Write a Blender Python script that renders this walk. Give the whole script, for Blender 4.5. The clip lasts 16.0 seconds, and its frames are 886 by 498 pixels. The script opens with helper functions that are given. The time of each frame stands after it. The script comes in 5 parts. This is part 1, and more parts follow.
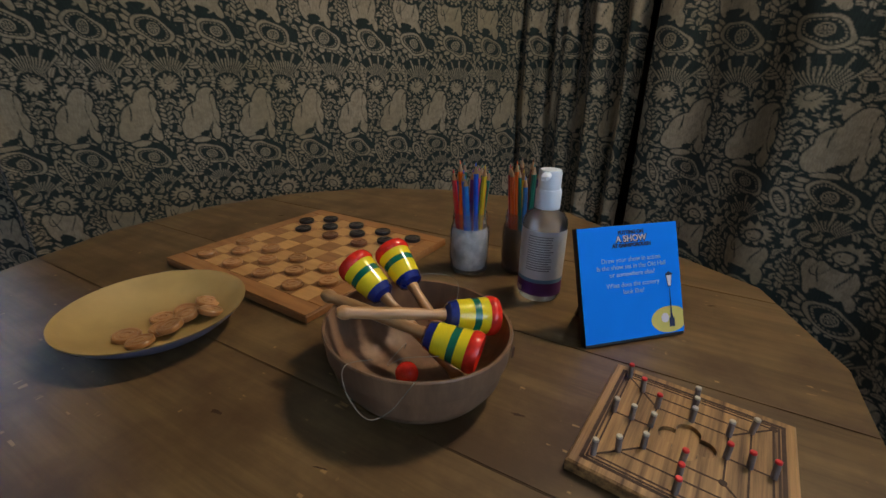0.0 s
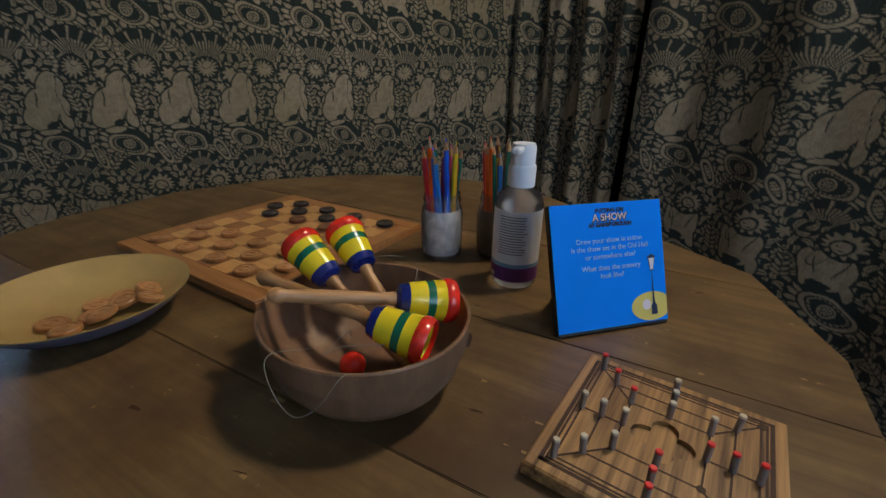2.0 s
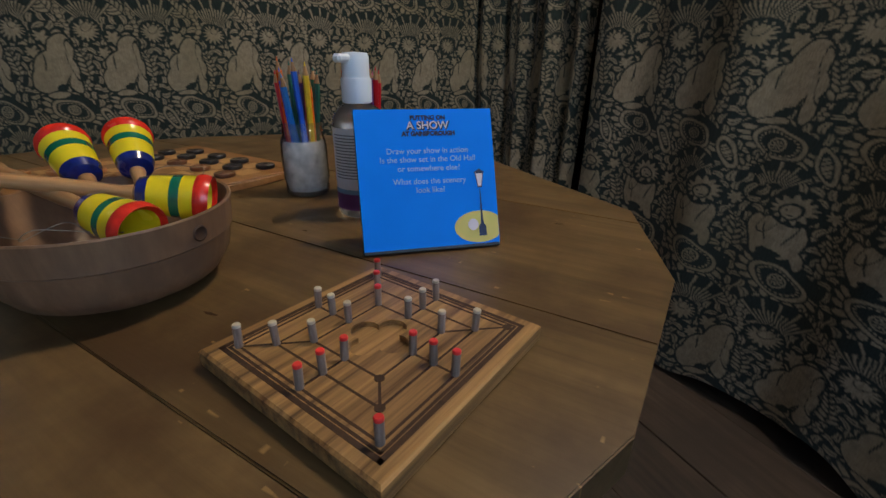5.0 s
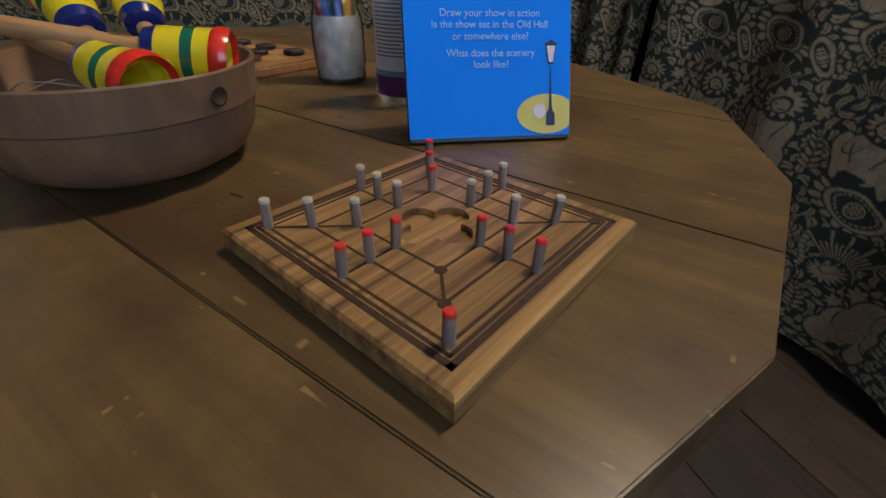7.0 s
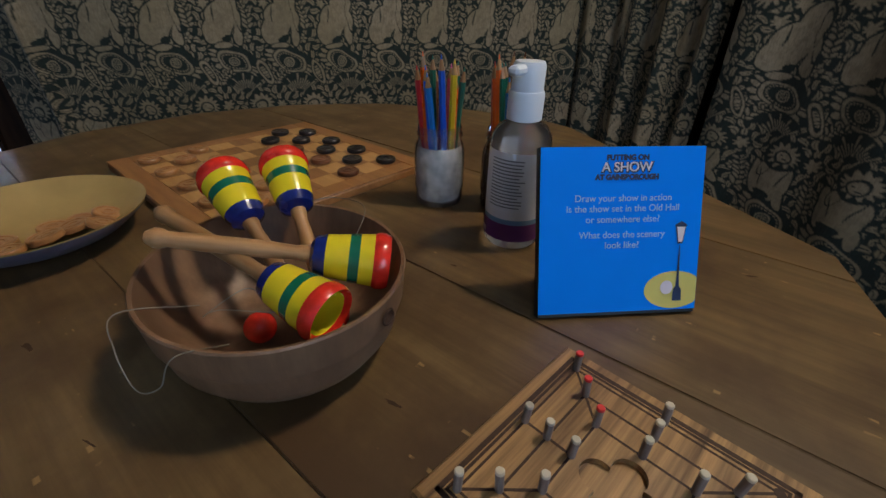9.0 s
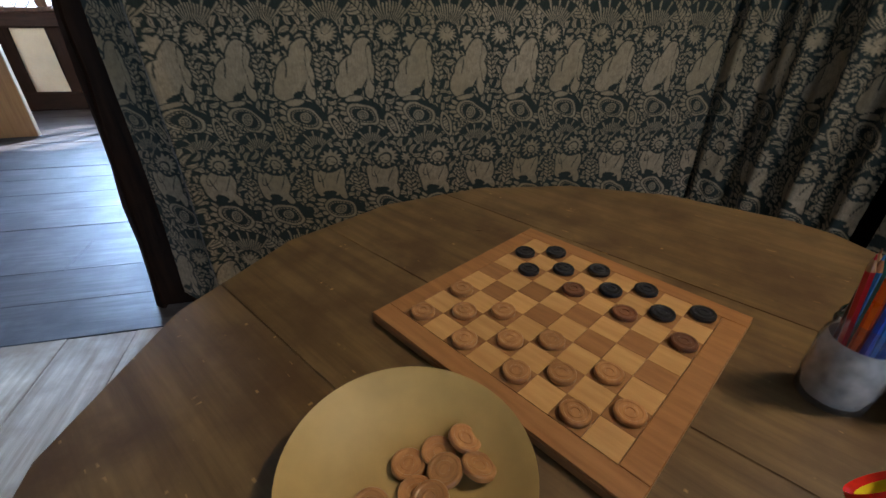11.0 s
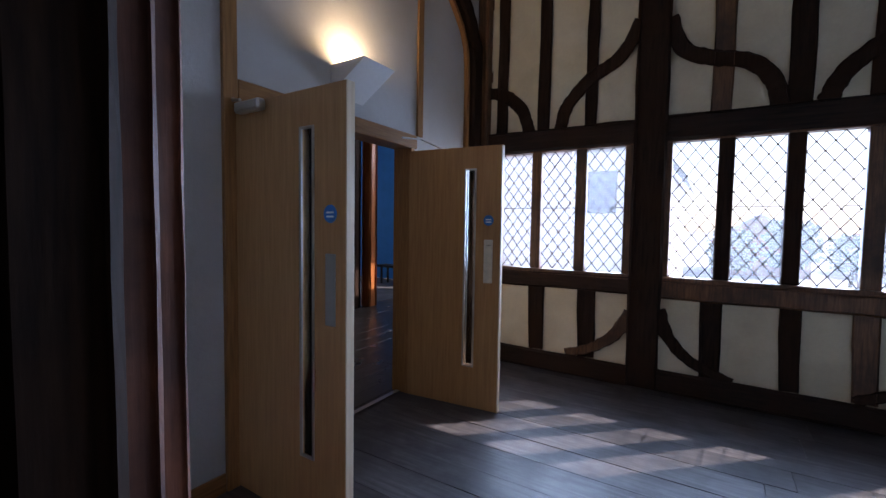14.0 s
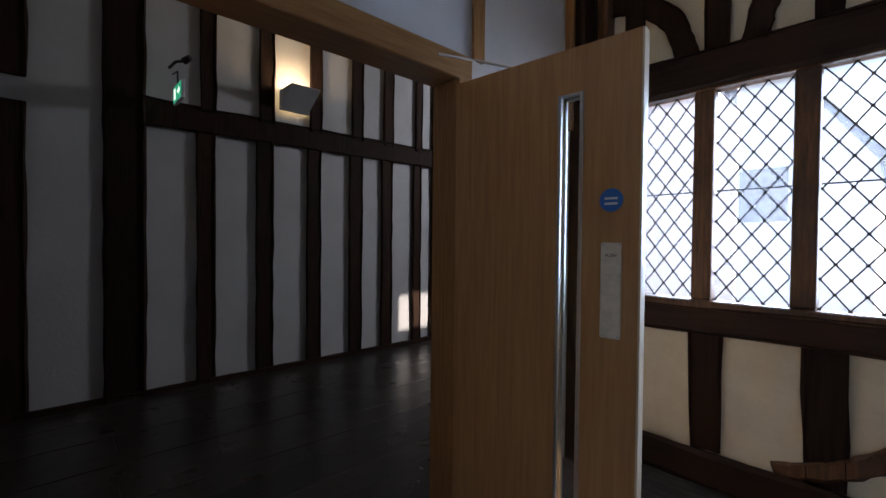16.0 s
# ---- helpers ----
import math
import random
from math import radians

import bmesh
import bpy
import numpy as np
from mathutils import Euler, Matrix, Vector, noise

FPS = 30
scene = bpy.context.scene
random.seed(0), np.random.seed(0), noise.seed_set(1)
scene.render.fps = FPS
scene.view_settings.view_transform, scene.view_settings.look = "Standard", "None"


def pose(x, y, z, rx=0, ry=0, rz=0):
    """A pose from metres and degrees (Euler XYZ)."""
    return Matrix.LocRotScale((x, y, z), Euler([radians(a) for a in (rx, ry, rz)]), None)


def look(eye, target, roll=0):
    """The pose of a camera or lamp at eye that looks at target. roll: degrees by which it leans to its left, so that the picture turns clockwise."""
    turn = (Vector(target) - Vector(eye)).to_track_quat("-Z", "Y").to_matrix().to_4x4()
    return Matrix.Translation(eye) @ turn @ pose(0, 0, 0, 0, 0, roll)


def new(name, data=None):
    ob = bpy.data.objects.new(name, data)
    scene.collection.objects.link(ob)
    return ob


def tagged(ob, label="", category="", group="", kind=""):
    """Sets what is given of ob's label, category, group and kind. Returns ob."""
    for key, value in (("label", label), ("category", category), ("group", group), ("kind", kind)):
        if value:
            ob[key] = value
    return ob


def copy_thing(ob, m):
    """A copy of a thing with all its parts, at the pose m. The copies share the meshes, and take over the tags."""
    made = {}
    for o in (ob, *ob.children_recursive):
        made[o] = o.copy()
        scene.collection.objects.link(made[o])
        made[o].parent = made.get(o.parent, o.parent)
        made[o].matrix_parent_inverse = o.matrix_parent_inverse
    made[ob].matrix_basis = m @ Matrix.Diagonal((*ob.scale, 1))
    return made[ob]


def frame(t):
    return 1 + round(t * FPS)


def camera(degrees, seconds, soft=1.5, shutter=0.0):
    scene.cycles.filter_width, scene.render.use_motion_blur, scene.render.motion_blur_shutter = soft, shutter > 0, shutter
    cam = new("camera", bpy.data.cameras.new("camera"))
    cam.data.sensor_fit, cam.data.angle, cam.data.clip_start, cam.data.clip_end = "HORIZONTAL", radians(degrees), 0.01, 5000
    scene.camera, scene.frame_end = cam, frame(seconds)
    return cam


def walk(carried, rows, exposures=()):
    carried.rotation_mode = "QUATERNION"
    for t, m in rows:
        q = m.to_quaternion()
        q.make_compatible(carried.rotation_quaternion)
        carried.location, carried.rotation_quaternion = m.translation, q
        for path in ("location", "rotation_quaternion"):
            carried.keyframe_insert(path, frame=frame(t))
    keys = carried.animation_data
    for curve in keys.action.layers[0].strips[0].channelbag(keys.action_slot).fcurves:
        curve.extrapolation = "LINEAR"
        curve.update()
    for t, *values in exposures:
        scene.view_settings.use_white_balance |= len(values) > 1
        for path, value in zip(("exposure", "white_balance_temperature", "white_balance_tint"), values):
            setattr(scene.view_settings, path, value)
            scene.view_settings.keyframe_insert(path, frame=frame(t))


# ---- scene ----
cam = camera(92.1, 16.0)
PATH = [
    (0, (3.625, -6.274, 1.056), (4.459, -4.617, 0.309), 0.8),
    (0.5, (3.63, -6.255, 1.036), (4.462, -4.602, 0.279), 0.8),
    (1, (3.638, -6.243, 1.02), (4.472, -4.588, 0.268), 1.0),
    (1.5, (3.652, -6.248, 1.018), (4.48, -4.595, 0.256), 0.7),
    (2, (3.679, -6.26, 1.024), (4.516, -4.614, 0.256), 0.9),
    (2.5, (3.695, -6.265, 1.04), (4.534, -4.618, 0.276), 1.0),
    (3, (3.81, -6.306, 1.037), (4.655, -4.665, 0.268), 1.3),
    (3.5, (3.884, -6.334, 0.992), (4.735, -4.704, 0.205), 0.8),
    (4, (3.884, -6.339, 0.951), (4.733, -4.707, 0.167), 0.8),
    (6.3, (3.843, -6.351, 0.929), (4.508, -4.676, 0.063), 0.6),
    (6.5, (3.849, -6.346, 0.924), (4.494, -4.713, -0.033), 1.0),
    (7, (3.863, -6.302, 0.888), (4.477, -4.75, -0.214), 1.3),
    (7.5, (3.858, -6.297, 0.885), (4.452, -4.748, -0.232), 1.6),
    (8, (3.864, -6.285, 0.914), (4.446, -4.735, -0.208), 1.5),
    (8.5, (3.86, -6.259, 0.949), (4.441, -4.709, -0.173), 1.0),
    (9, (3.802, -6.217, 0.996), (4.317, -4.577, -0.026), 1.3),
    (9.2, (3.767, -6.192, 1.02), (4.237, -4.532, 0.008), 0.5),
    (11.3, (3.395, -5.829, 1.152), (3.775, -4.135, 0.159), 1.0),
    (11.5, (3.311, -5.75, 1.216), (3.616, -4.029, 0.242), 0.7),
    (12, (3.066, -5.515, 1.301), (3.026, -3.673, 0.523), -0.3),
    (12.5, (2.80, -5.225, 1.350), (2.363, -3.356, 0.793), 0.1),
    (13, (2.554, -4.876, 1.416), (1.894, -3.049, 0.938), 1.1),
    (13.5, (2.357, -4.549, 1.448), (1.495, -2.805, 0.987), 1.0),
    (14, (2.136, -4.225, 1.432), (1.081, -2.53, 1.322), 0.9),
    (14.5, (2.001, -3.893, 1.393), (0.889, -2.231, 1.348), 1.2),
    (15, (1.887, -3.495, 1.431), (0.596, -1.969, 1.36), 0.7),
    (15.5, (1.662, -3.125, 1.376), (0.276, -1.684, 1.33), 1.0),
    (16, (1.403, -2.721, 1.328), (-0.064, -1.362, 1.292), 0.6),
]
walk(cam, [(t, look(eye, target, roll)) for t, eye, target, roll in PATH],
     [(0, 2.2, 6350, 11), (3.0, 2.1, 6150, 10), (6.3, 2.25, 6350, 11), (8.5, 2.35, 6300, 10), (9.0, 2.05, 6100, 10), (11.3, 2.3, 6250, 12), (12.0, 2.0, 6350, 16), (12.5, 1.75, 6450, 18), (13.0, 1.35, 6450, 20), (13.5, 0.75, 6450, 22), (14.5, 0.75, 7150, 21), (16, 0.65, 7150, 19)])

# ---- light ----
SUN_TO = Vector((0.83, 0.776, 0.95)).normalized()
world = bpy.data.worlds.new("sky")
scene.world = world
world.use_nodes = True
wn = world.node_tree.nodes
sky = wn.new("ShaderNodeTexSky")
sky.sky_type, sky.sun_disc = "NISHITA", False
sky.sun_elevation = math.asin(SUN_TO.z)
sky.sun_rotation = math.atan2(SUN_TO.x, SUN_TO.y)
wn["Background"].inputs["Strength"].default_value = 0.15
world.node_tree.links.new(sky.outputs[0], wn["Background"].inputs["Color"])


def lamp(name, kind, m, energy, color, **settings):
    d = bpy.data.lights.new(name, kind)
    d.energy, d.color = energy, color
    if "size" in settings:
        d.shape, d.size, d.size_y = "RECTANGLE", settings["size"], settings["size_y"]
    if "angle" in settings:
        d.angle = settings["angle"]
    if "radius" in settings:
        d.shadow_soft_size = settings["radius"]
    if "spread" in settings:
        d.spread = settings["spread"]
    ob = new(name, d)
    ob.matrix_world = m
    return ob


lamp("sun", "SUN", look((0, 0, 0), -SUN_TO), 5.0, (1.0, 0.97, 0.93), angle=radians(0.6))
# sky light standing in the window openings
for gx0, gx1 in ((0.25, 1.46), (1.84, 3.53), (3.98, 5.67)):
    lamp("opening_fill", "AREA", look(((gx0 + gx1) / 2, 0.2, 1.6), ((gx0 + gx1) / 2, -1.0, 1.25)), 27 * (gx1 - gx0), (0.44, 0.66, 1.0), size=gx1 - gx0, size_y=1.15, spread=radians(105))
# Added fill lamp at the unseen high opening, brightening the corridor's far end.
lamp("opening_fill", "AREA", look((-0.32, 3.4, 3.4), (-3, 2.0, 1.0)), 66, (0.72, 0.84, 1.0), size=1.0, size_y=0.7)


# ---- materials ----
def material(name, rough=0.6, metal=0.0):
    m = bpy.data.materials.new(name)
    m.use_nodes = True
    b = m.node_tree.nodes["Principled BSDF"]
    b.inputs["Roughness"].default_value, b.inputs["Metallic"].default_value = rough, metal
    return m, m.node_tree, b


def node(nt, kind, **values):
    n = nt.nodes.new(kind)
    for k, v in values.items():
        n.inputs[k].default_value = v
    return n


def ramp(nt, fac, stops):
    r = nt.nodes.new("ShaderNodeValToRGB")
    while len(r.color_ramp.elements) < len(stops):
        r.color_ramp.elements.new(0.5)
    for e, (p, c) in zip(r.color_ramp.elements, stops):
        e.position, e.color = p, (*c, 1)
    nt.links.new(fac, r.inputs[0])
    return r.outputs[0]


def mixed(nt, fac, a, b, blend="MIX"):
    m = nt.nodes.new("ShaderNodeMix")
    m.data_type, m.blend_type = "RGBA", blend
    for sock, v in ((m.inputs[0], fac), (m.inputs[6], a), (m.inputs[7], b)):
        if isinstance(v, (int, float)):
            sock.default_value = v
        elif isinstance(v, tuple):
            sock.default_value = (*v, 1)
        else:
            nt.links.new(v, sock)
    return m.outputs[2]


def coords(nt, scale=(1, 1, 1), turn=0.0, random_shift=True):
    """Object coordinates, stretched, moved by each object's own random number."""
    tc, mp = nt.nodes.new("ShaderNodeTexCoord"), nt.nodes.new("ShaderNodeMapping")
    mp.inputs["Scale"].default_value, mp.inputs["Rotation"].default_value = scale, (0, 0, turn)
    nt.links.new(tc.outputs["Object"], mp.inputs["Vector"])
    if random_shift:
        oi, mu = nt.nodes.new("ShaderNodeObjectInfo"), nt.nodes.new("ShaderNodeMath")
        mu.operation, mu.inputs[1].default_value = "MULTIPLY", 37.0
        nt.links.new(oi.outputs["Random"], mu.inputs[0])
        nt.links.new(mu.outputs[0], mp.inputs["Location"])
    return mp.outputs[0]


def noise_of(nt, vec, scale, detail=4.0, rough=0.55):
    n = node(nt, "ShaderNodeTexNoise", Scale=scale, Detail=detail, Roughness=rough)
    nt.links.new(vec, n.inputs["Vector"])
    return n.outputs["Fac"]


def bumped(nt, b, height, strength, distance):
    n = node(nt, "ShaderNodeBump", Strength=strength, Distance=distance)
    nt.links.new(height, n.inputs["Height"])
    nt.links.new(n.outputs[0], b.inputs["Normal"])


def rough_by(nt, b, fac, lo, hi):
    m = nt.nodes.new("ShaderNodeMapRange")
    m.inputs["To Min"].default_value, m.inputs["To Max"].default_value = lo, hi
    nt.links.new(fac, m.inputs[0])
    nt.links.new(m.outputs[0], b.inputs["Roughness"])


def wood(name, dark, light, along=(1, 1, 1), grain=60.0, rough=(0.4, 0.65), stain=None, bump=0.25, turn=0.0, stains=3.0, vary=0.25, worn=0.0, scratch=0.0, shine=0.5):
    """Wood: stretched grain, broad stains, a tone of its own for each piece."""
    m, nt, b = material(name)
    v = coords(nt, along, turn)
    fine, broad = noise_of(nt, v, grain, 6, 0.62), noise_of(nt, coords(nt), stains, 5, 0.6)
    col = ramp(nt, fine, [(0.3, dark), (0.7, light)])
    if stain:
        col = mixed(nt, ramp(nt, broad, [(0.42, (0, 0, 0)), (0.66, (1, 1, 1))]), col, stain)
    oi, mr = nt.nodes.new("ShaderNodeObjectInfo"), nt.nodes.new("ShaderNodeMapRange")
    mr.inputs["To Min"].default_value, mr.inputs["To Max"].default_value = 1 - vary, 1 + vary
    nt.links.new(oi.outputs["Random"], mr.inputs[0])
    hv = nt.nodes.new("ShaderNodeHueSaturation")
    nt.links.new(mr.outputs[0], hv.inputs["Value"])
    nt.links.new(col, hv.inputs["Color"])
    nt.links.new(hv.outputs[0], b.inputs["Base Color"])
    if scratch:
        marks = mixed(nt, ramp(nt, noise_of(nt, coords(nt, (1, 9, 1), 0.5), 16, 2, 0.4), [(0.66, (0, 0, 0)), (0.70, (1, 1, 1))]), (0, 0, 0), ramp(nt, noise_of(nt, coords(nt, (9, 1, 1), 0.3), 11, 2, 0.4), [(0.60, (0, 0, 0)), (0.64, (1, 1, 1))]))
        sc = nt.nodes.new("ShaderNodeMath")
        sc.operation, sc.inputs[1].default_value = "MULTIPLY", scratch
        nt.links.new(marks, sc.inputs[0])
        nt.links.new(mixed(nt, sc.outputs[0], hv.outputs[0], tuple(min(1, c * 1.9) for c in light)), b.inputs["Base Color"])
    rough_by(nt, b, broad, *rough)
    b.inputs["Specular IOR Level"].default_value = shine
    if worn:
        bumped(nt, b, mixed(nt, 0.35, noise_of(nt, coords(nt, (0.45, 1, 1), turn), worn, 3, 0.5), fine), 0.5, 0.006)
    else:
        bumped(nt, b, fine, bump, 0.002)
    return m


def plain(name, color, rough=0.5, metal=0.0, spread=0.12, scale=40.0, bump=0.0, coat=0.0):
    """A painted, moulded or cast surface with slight unevenness."""
    m, nt, b = material(name, rough, metal)
    v = coords(nt)
    f = noise_of(nt, v, scale, 5)
    lo, hi = tuple(c * (1 - spread) for c in color), tuple(min(1, c * (1 + spread)) for c in color)
    nt.links.new(ramp(nt, f, [(0.3, lo), (0.7, hi)]), b.inputs["Base Color"])
    rough_by(nt, b, noise_of(nt, v, scale / 5, 3), max(0.03, rough - 0.08), rough + 0.08)
    b.inputs["Coat Weight"].default_value = coat
    if bump:
        bumped(nt, b, f, bump, 0.002)
    return m


def plaster(name, color, dirt):
    m, nt, b = material(name, 0.85)
    v = coords(nt, random_shift=False)
    broad, fine = noise_of(nt, v, 1.6, 6, 0.6), noise_of(nt, v, 35, 6, 0.6)
    col = ramp(nt, broad, [(0.35, dirt), (0.6, color)])
    col = mixed(nt, 0.18, col, ramp(nt, fine, [(0.35, dirt), (0.65, color)]))
    nt.links.new(col, b.inputs["Base Color"])
    bumped(nt, b, mixed(nt, 0.5, broad, fine), 0.35, 0.012)
    return m


def thin_glass(name, tint, haze=0.0):
    """Thin glass with a mirror sheen that grows at a slant; haze mixes in a whitish veil."""
    m, nt, b = material(name)
    out = nt.nodes["Material Output"]
    tr, gl = nt.nodes.new("ShaderNodeBsdfTransparent"), node(nt, "ShaderNodeBsdfGlossy", Roughness=0.03)
    tr.inputs[0].default_value = (*tint, 1)
    fr, mx = node(nt, "ShaderNodeFresnel", IOR=1.45), nt.nodes.new("ShaderNodeMixShader")
    nt.links.new(fr.outputs[0], mx.inputs[0])
    veil, mv = node(nt, "ShaderNodeBsdfTranslucent"), nt.nodes.new("ShaderNodeMixShader")
    veil.inputs[0].default_value, mv.inputs[0].default_value = (0.9, 0.92, 0.95, 1), haze
    nt.links.new(tr.outputs[0], mv.inputs[1])
    nt.links.new(veil.outputs[0], mv.inputs[2])
    nt.links.new(mv.outputs[0], mx.inputs[1])
    nt.links.new(gl.outputs[0], mx.inputs[2])
    nt.links.new(mx.outputs[0], out.inputs[0])
    nt.nodes.remove(b)
    return m


def glowing(name, color, strength):
    m, nt, b = material(name)
    b.inputs["Base Color"].default_value = (*color, 1)
    b.inputs["Emission Color"].default_value, b.inputs["Emission Strength"].default_value = (*color, 1), strength
    return m


def curtain_cloth():
    """Linen printed in deep green, with a fine weave."""
    m, nt, b = material("printed_linen", 0.9)
    at = nt.nodes.new("ShaderNodeAttribute")
    at.attribute_name = "print"
    v = coords(nt, random_shift=False)
    wv = noise_of(nt, coords(nt, (1, 1, 0.25), random_shift=False), 260, 3)
    broad = noise_of(nt, v, 2.2, 5)
    linen = ramp(nt, wv, [(0.3, (0.29, 0.225, 0.145)), (0.7, (0.43, 0.34, 0.235))])
    linen = mixed(nt, ramp(nt, broad, [(0.4, (0, 0, 0)), (0.7, (1, 1, 1))]), linen, (0.27, 0.21, 0.12))
    green = ramp(nt, wv, [(0.3, (0.006, 0.014, 0.012)), (0.7, (0.015, 0.028, 0.023))])
    faded = mixed(nt, ramp(nt, noise_of(nt, v, 55, 4, 0.6), [(0.42, (0, 0, 0)), (0.66, (0.45, 0.45, 0.45))]), linen, (0.13, 0.115, 0.075))
    nt.links.new(mixed(nt, at.outputs["Fac"], green, faded), b.inputs["Base Color"])
    b.inputs["Sheen Weight"].default_value = 0.15
    bumped(nt, b, wv, 0.25, 0.001)
    return m


OAK_DARK = wood("old_dark_oak", (0.011, 0.006, 0.0045), (0.044, 0.023, 0.015), (1, 1, 0.08), 45, (0.62, 0.85), (0.036, 0.017, 0.010), 0.5, shine=0.15)
OAK_DARK_X = wood("old_dark_oak_beam", (0.011, 0.006, 0.0045), (0.044, 0.023, 0.015), (0.08, 1, 1), 45, (0.5, 0.75), (0.045, 0.021, 0.012), 0.5, shine=0.2)
# Red-brown oak, brightened in colour for gallery light on the post's edge.
OAK_POST_LIT = wood("lit_red_brown_oak", (0.085, 0.026, 0.016), (0.23, 0.085, 0.048), (1, 1, 0.06), 55, (0.45, 0.7), (0.07, 0.026, 0.018), 0.6, stains=5)
OAK_WARM = wood("window_oak", (0.06, 0.025, 0.010), (0.24, 0.11, 0.045), (1, 1, 0.08), 60, (0.4, 0.6), (0.05, 0.025, 0.012), 0.3)
# Orange oak with the warmth of sunlight put into its colour.
OAK_ORANGE_SUNLIT = wood("sunlit_orange_oak", (0.22, 0.06, 0.015), (0.50, 0.17, 0.05), (1, 1, 0.06), 60, (0.35, 0.55))
OAK_FRAME = wood("light_oak_trim", (0.24, 0.11, 0.035), (0.42, 0.21, 0.075), (1, 1, 0.06), 70, (0.35, 0.5), vary=0.1)
OAK_FRAME_Y = wood("light_oak_lintel", (0.24, 0.11, 0.035), (0.42, 0.21, 0.075), (1, 0.06, 1), 70, (0.35, 0.5), vary=0.1)
VENEER = wood("oak_veneer", (0.36, 0.18, 0.070), (0.50, 0.275, 0.115), (1, 1, 0.05), 55, (0.3, 0.42), None, 0.06, vary=0.06)
LIPPING = wood("pale_lipping", (0.62, 0.50, 0.34), (0.78, 0.67, 0.50), (1, 1, 0.05), 60, (0.4, 0.5), vary=0.05)
FLOOR_DARK = wood("dark_boards", (0.052, 0.049, 0.053), (0.150, 0.140, 0.146), (0.07, 1, 1), 40, (0.28, 0.55), (0.055, 0.051, 0.055), 0.3, vary=0.22, worn=9.0, shine=0.36)
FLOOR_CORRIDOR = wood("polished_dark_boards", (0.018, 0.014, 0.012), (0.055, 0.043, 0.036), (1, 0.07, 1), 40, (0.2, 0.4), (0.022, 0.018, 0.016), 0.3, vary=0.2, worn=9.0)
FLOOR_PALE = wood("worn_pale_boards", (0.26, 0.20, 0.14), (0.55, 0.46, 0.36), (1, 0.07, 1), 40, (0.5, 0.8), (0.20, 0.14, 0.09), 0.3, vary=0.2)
# Brown boards, their colour also darkened for shade at the curtain foot.
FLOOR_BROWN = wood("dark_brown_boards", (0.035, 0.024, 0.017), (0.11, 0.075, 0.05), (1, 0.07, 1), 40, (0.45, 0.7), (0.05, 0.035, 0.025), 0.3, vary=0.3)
TABLE_WOOD = wood("worn_table_boards", (0.088, 0.051, 0.019), (0.205, 0.128, 0.052), (0.06, 1, 1), 55, (0.26, 0.5), (0.075, 0.04, 0.016), 0.18, vary=0.1, stains=9, scratch=0.75)
PLASTER = plaster("cream_limewash", (0.78, 0.70, 0.52), (0.62, 0.54, 0.38))
WHITE = plaster("white_emulsion", (0.55, 0.545, 0.535), (0.48, 0.475, 0.46))
# Grey boards, darkened in colour for the shade on their outer face.
BOARDS_SHADED = wood("shaded_grey_boards", (0.07, 0.07, 0.09), (0.14, 0.14, 0.17), (1, 1, 0.05), 25, (0.7, 0.9))
BLUE_WALL = plain("blue_wall_paint", (0.03, 0.25, 0.68), 0.7, 0, 0.06, 4)
LEAD = plain("dull_lead", (0.035, 0.037, 0.04), 0.6, 0.3)
# Haze in the panes stands for glare that washes out the view.
WINDOW_GLASS = thin_glass("window_glass", (0.93, 0.96, 0.97), 0.09)
VISION_GLASS = thin_glass("vision_panel_glass", (0.85, 0.88, 0.87))
STEEL = plain("brushed_steel", (0.55, 0.55, 0.54), 0.32, 1.0, 0.06, 200)
BLACK = plain("black_plastic", (0.012, 0.012, 0.014), 0.42)
RED = plain("red_plastic", (0.75, 0.02, 0.04), 0.32, coat=0.3)
SIGN_BLUE = plain("safety_blue", (0.01, 0.16, 0.55), 0.4, spread=0.04)
INK_WHITE = plain("white_print", (0.85, 0.86, 0.88), 0.5, spread=0.03)
LAMP_WHITE = plain("lamp_white_paint", (0.70, 0.70, 0.69), 0.5, spread=0.03)
GLOW = glowing("lamp_glow", (1.0, 0.78, 0.42), 14.0)
CLOTH = curtain_cloth()


# ---- mesh helpers ----
def linked(name, bm, mat, parent=None, label="", smooth=False, sharp=35):
    me = bpy.data.meshes.new(name)
    bm.to_mesh(me)
    bm.free()
    for m in (mat if isinstance(mat, (list, tuple)) else [mat]):
        me.materials.append(m)
    if smooth:
        me.shade_smooth()
        me.set_sharp_from_angle(angle=radians(sharp))
    ob = new(name, me)
    if parent:
        ob.parent = parent
    if label:
        ob["label"] = label
    return ob


def part(name, bm, mat, parent, label="", smooth=False):
    return linked(name, bm, mat, parent, label, smooth)


def thing(name, m, label, category, group="", kind=""):
    ob = new(name)
    ob.empty_display_size = 0.05
    ob.matrix_world = m
    return tagged(ob, label, category, group, kind)


def box(x0, x1, y0, y1, z0, z1, bevel=0.0, bm=None, seg=1):
    own = bmesh.new()
    r = bmesh.ops.create_cube(own, size=1)
    bmesh.ops.transform(own, matrix=Matrix.LocRotScale(((x0 + x1) / 2, (y0 + y1) / 2, (z0 + z1) / 2), None, (x1 - x0, y1 - y0, z1 - z0)), verts=own.verts)
    if bevel:
        bmesh.ops.bevel(own, geom=own.edges[:], offset=bevel, segments=seg, affect="EDGES", profile=0.6)
    if bm is None:
        return own
    return joined(bm, own)


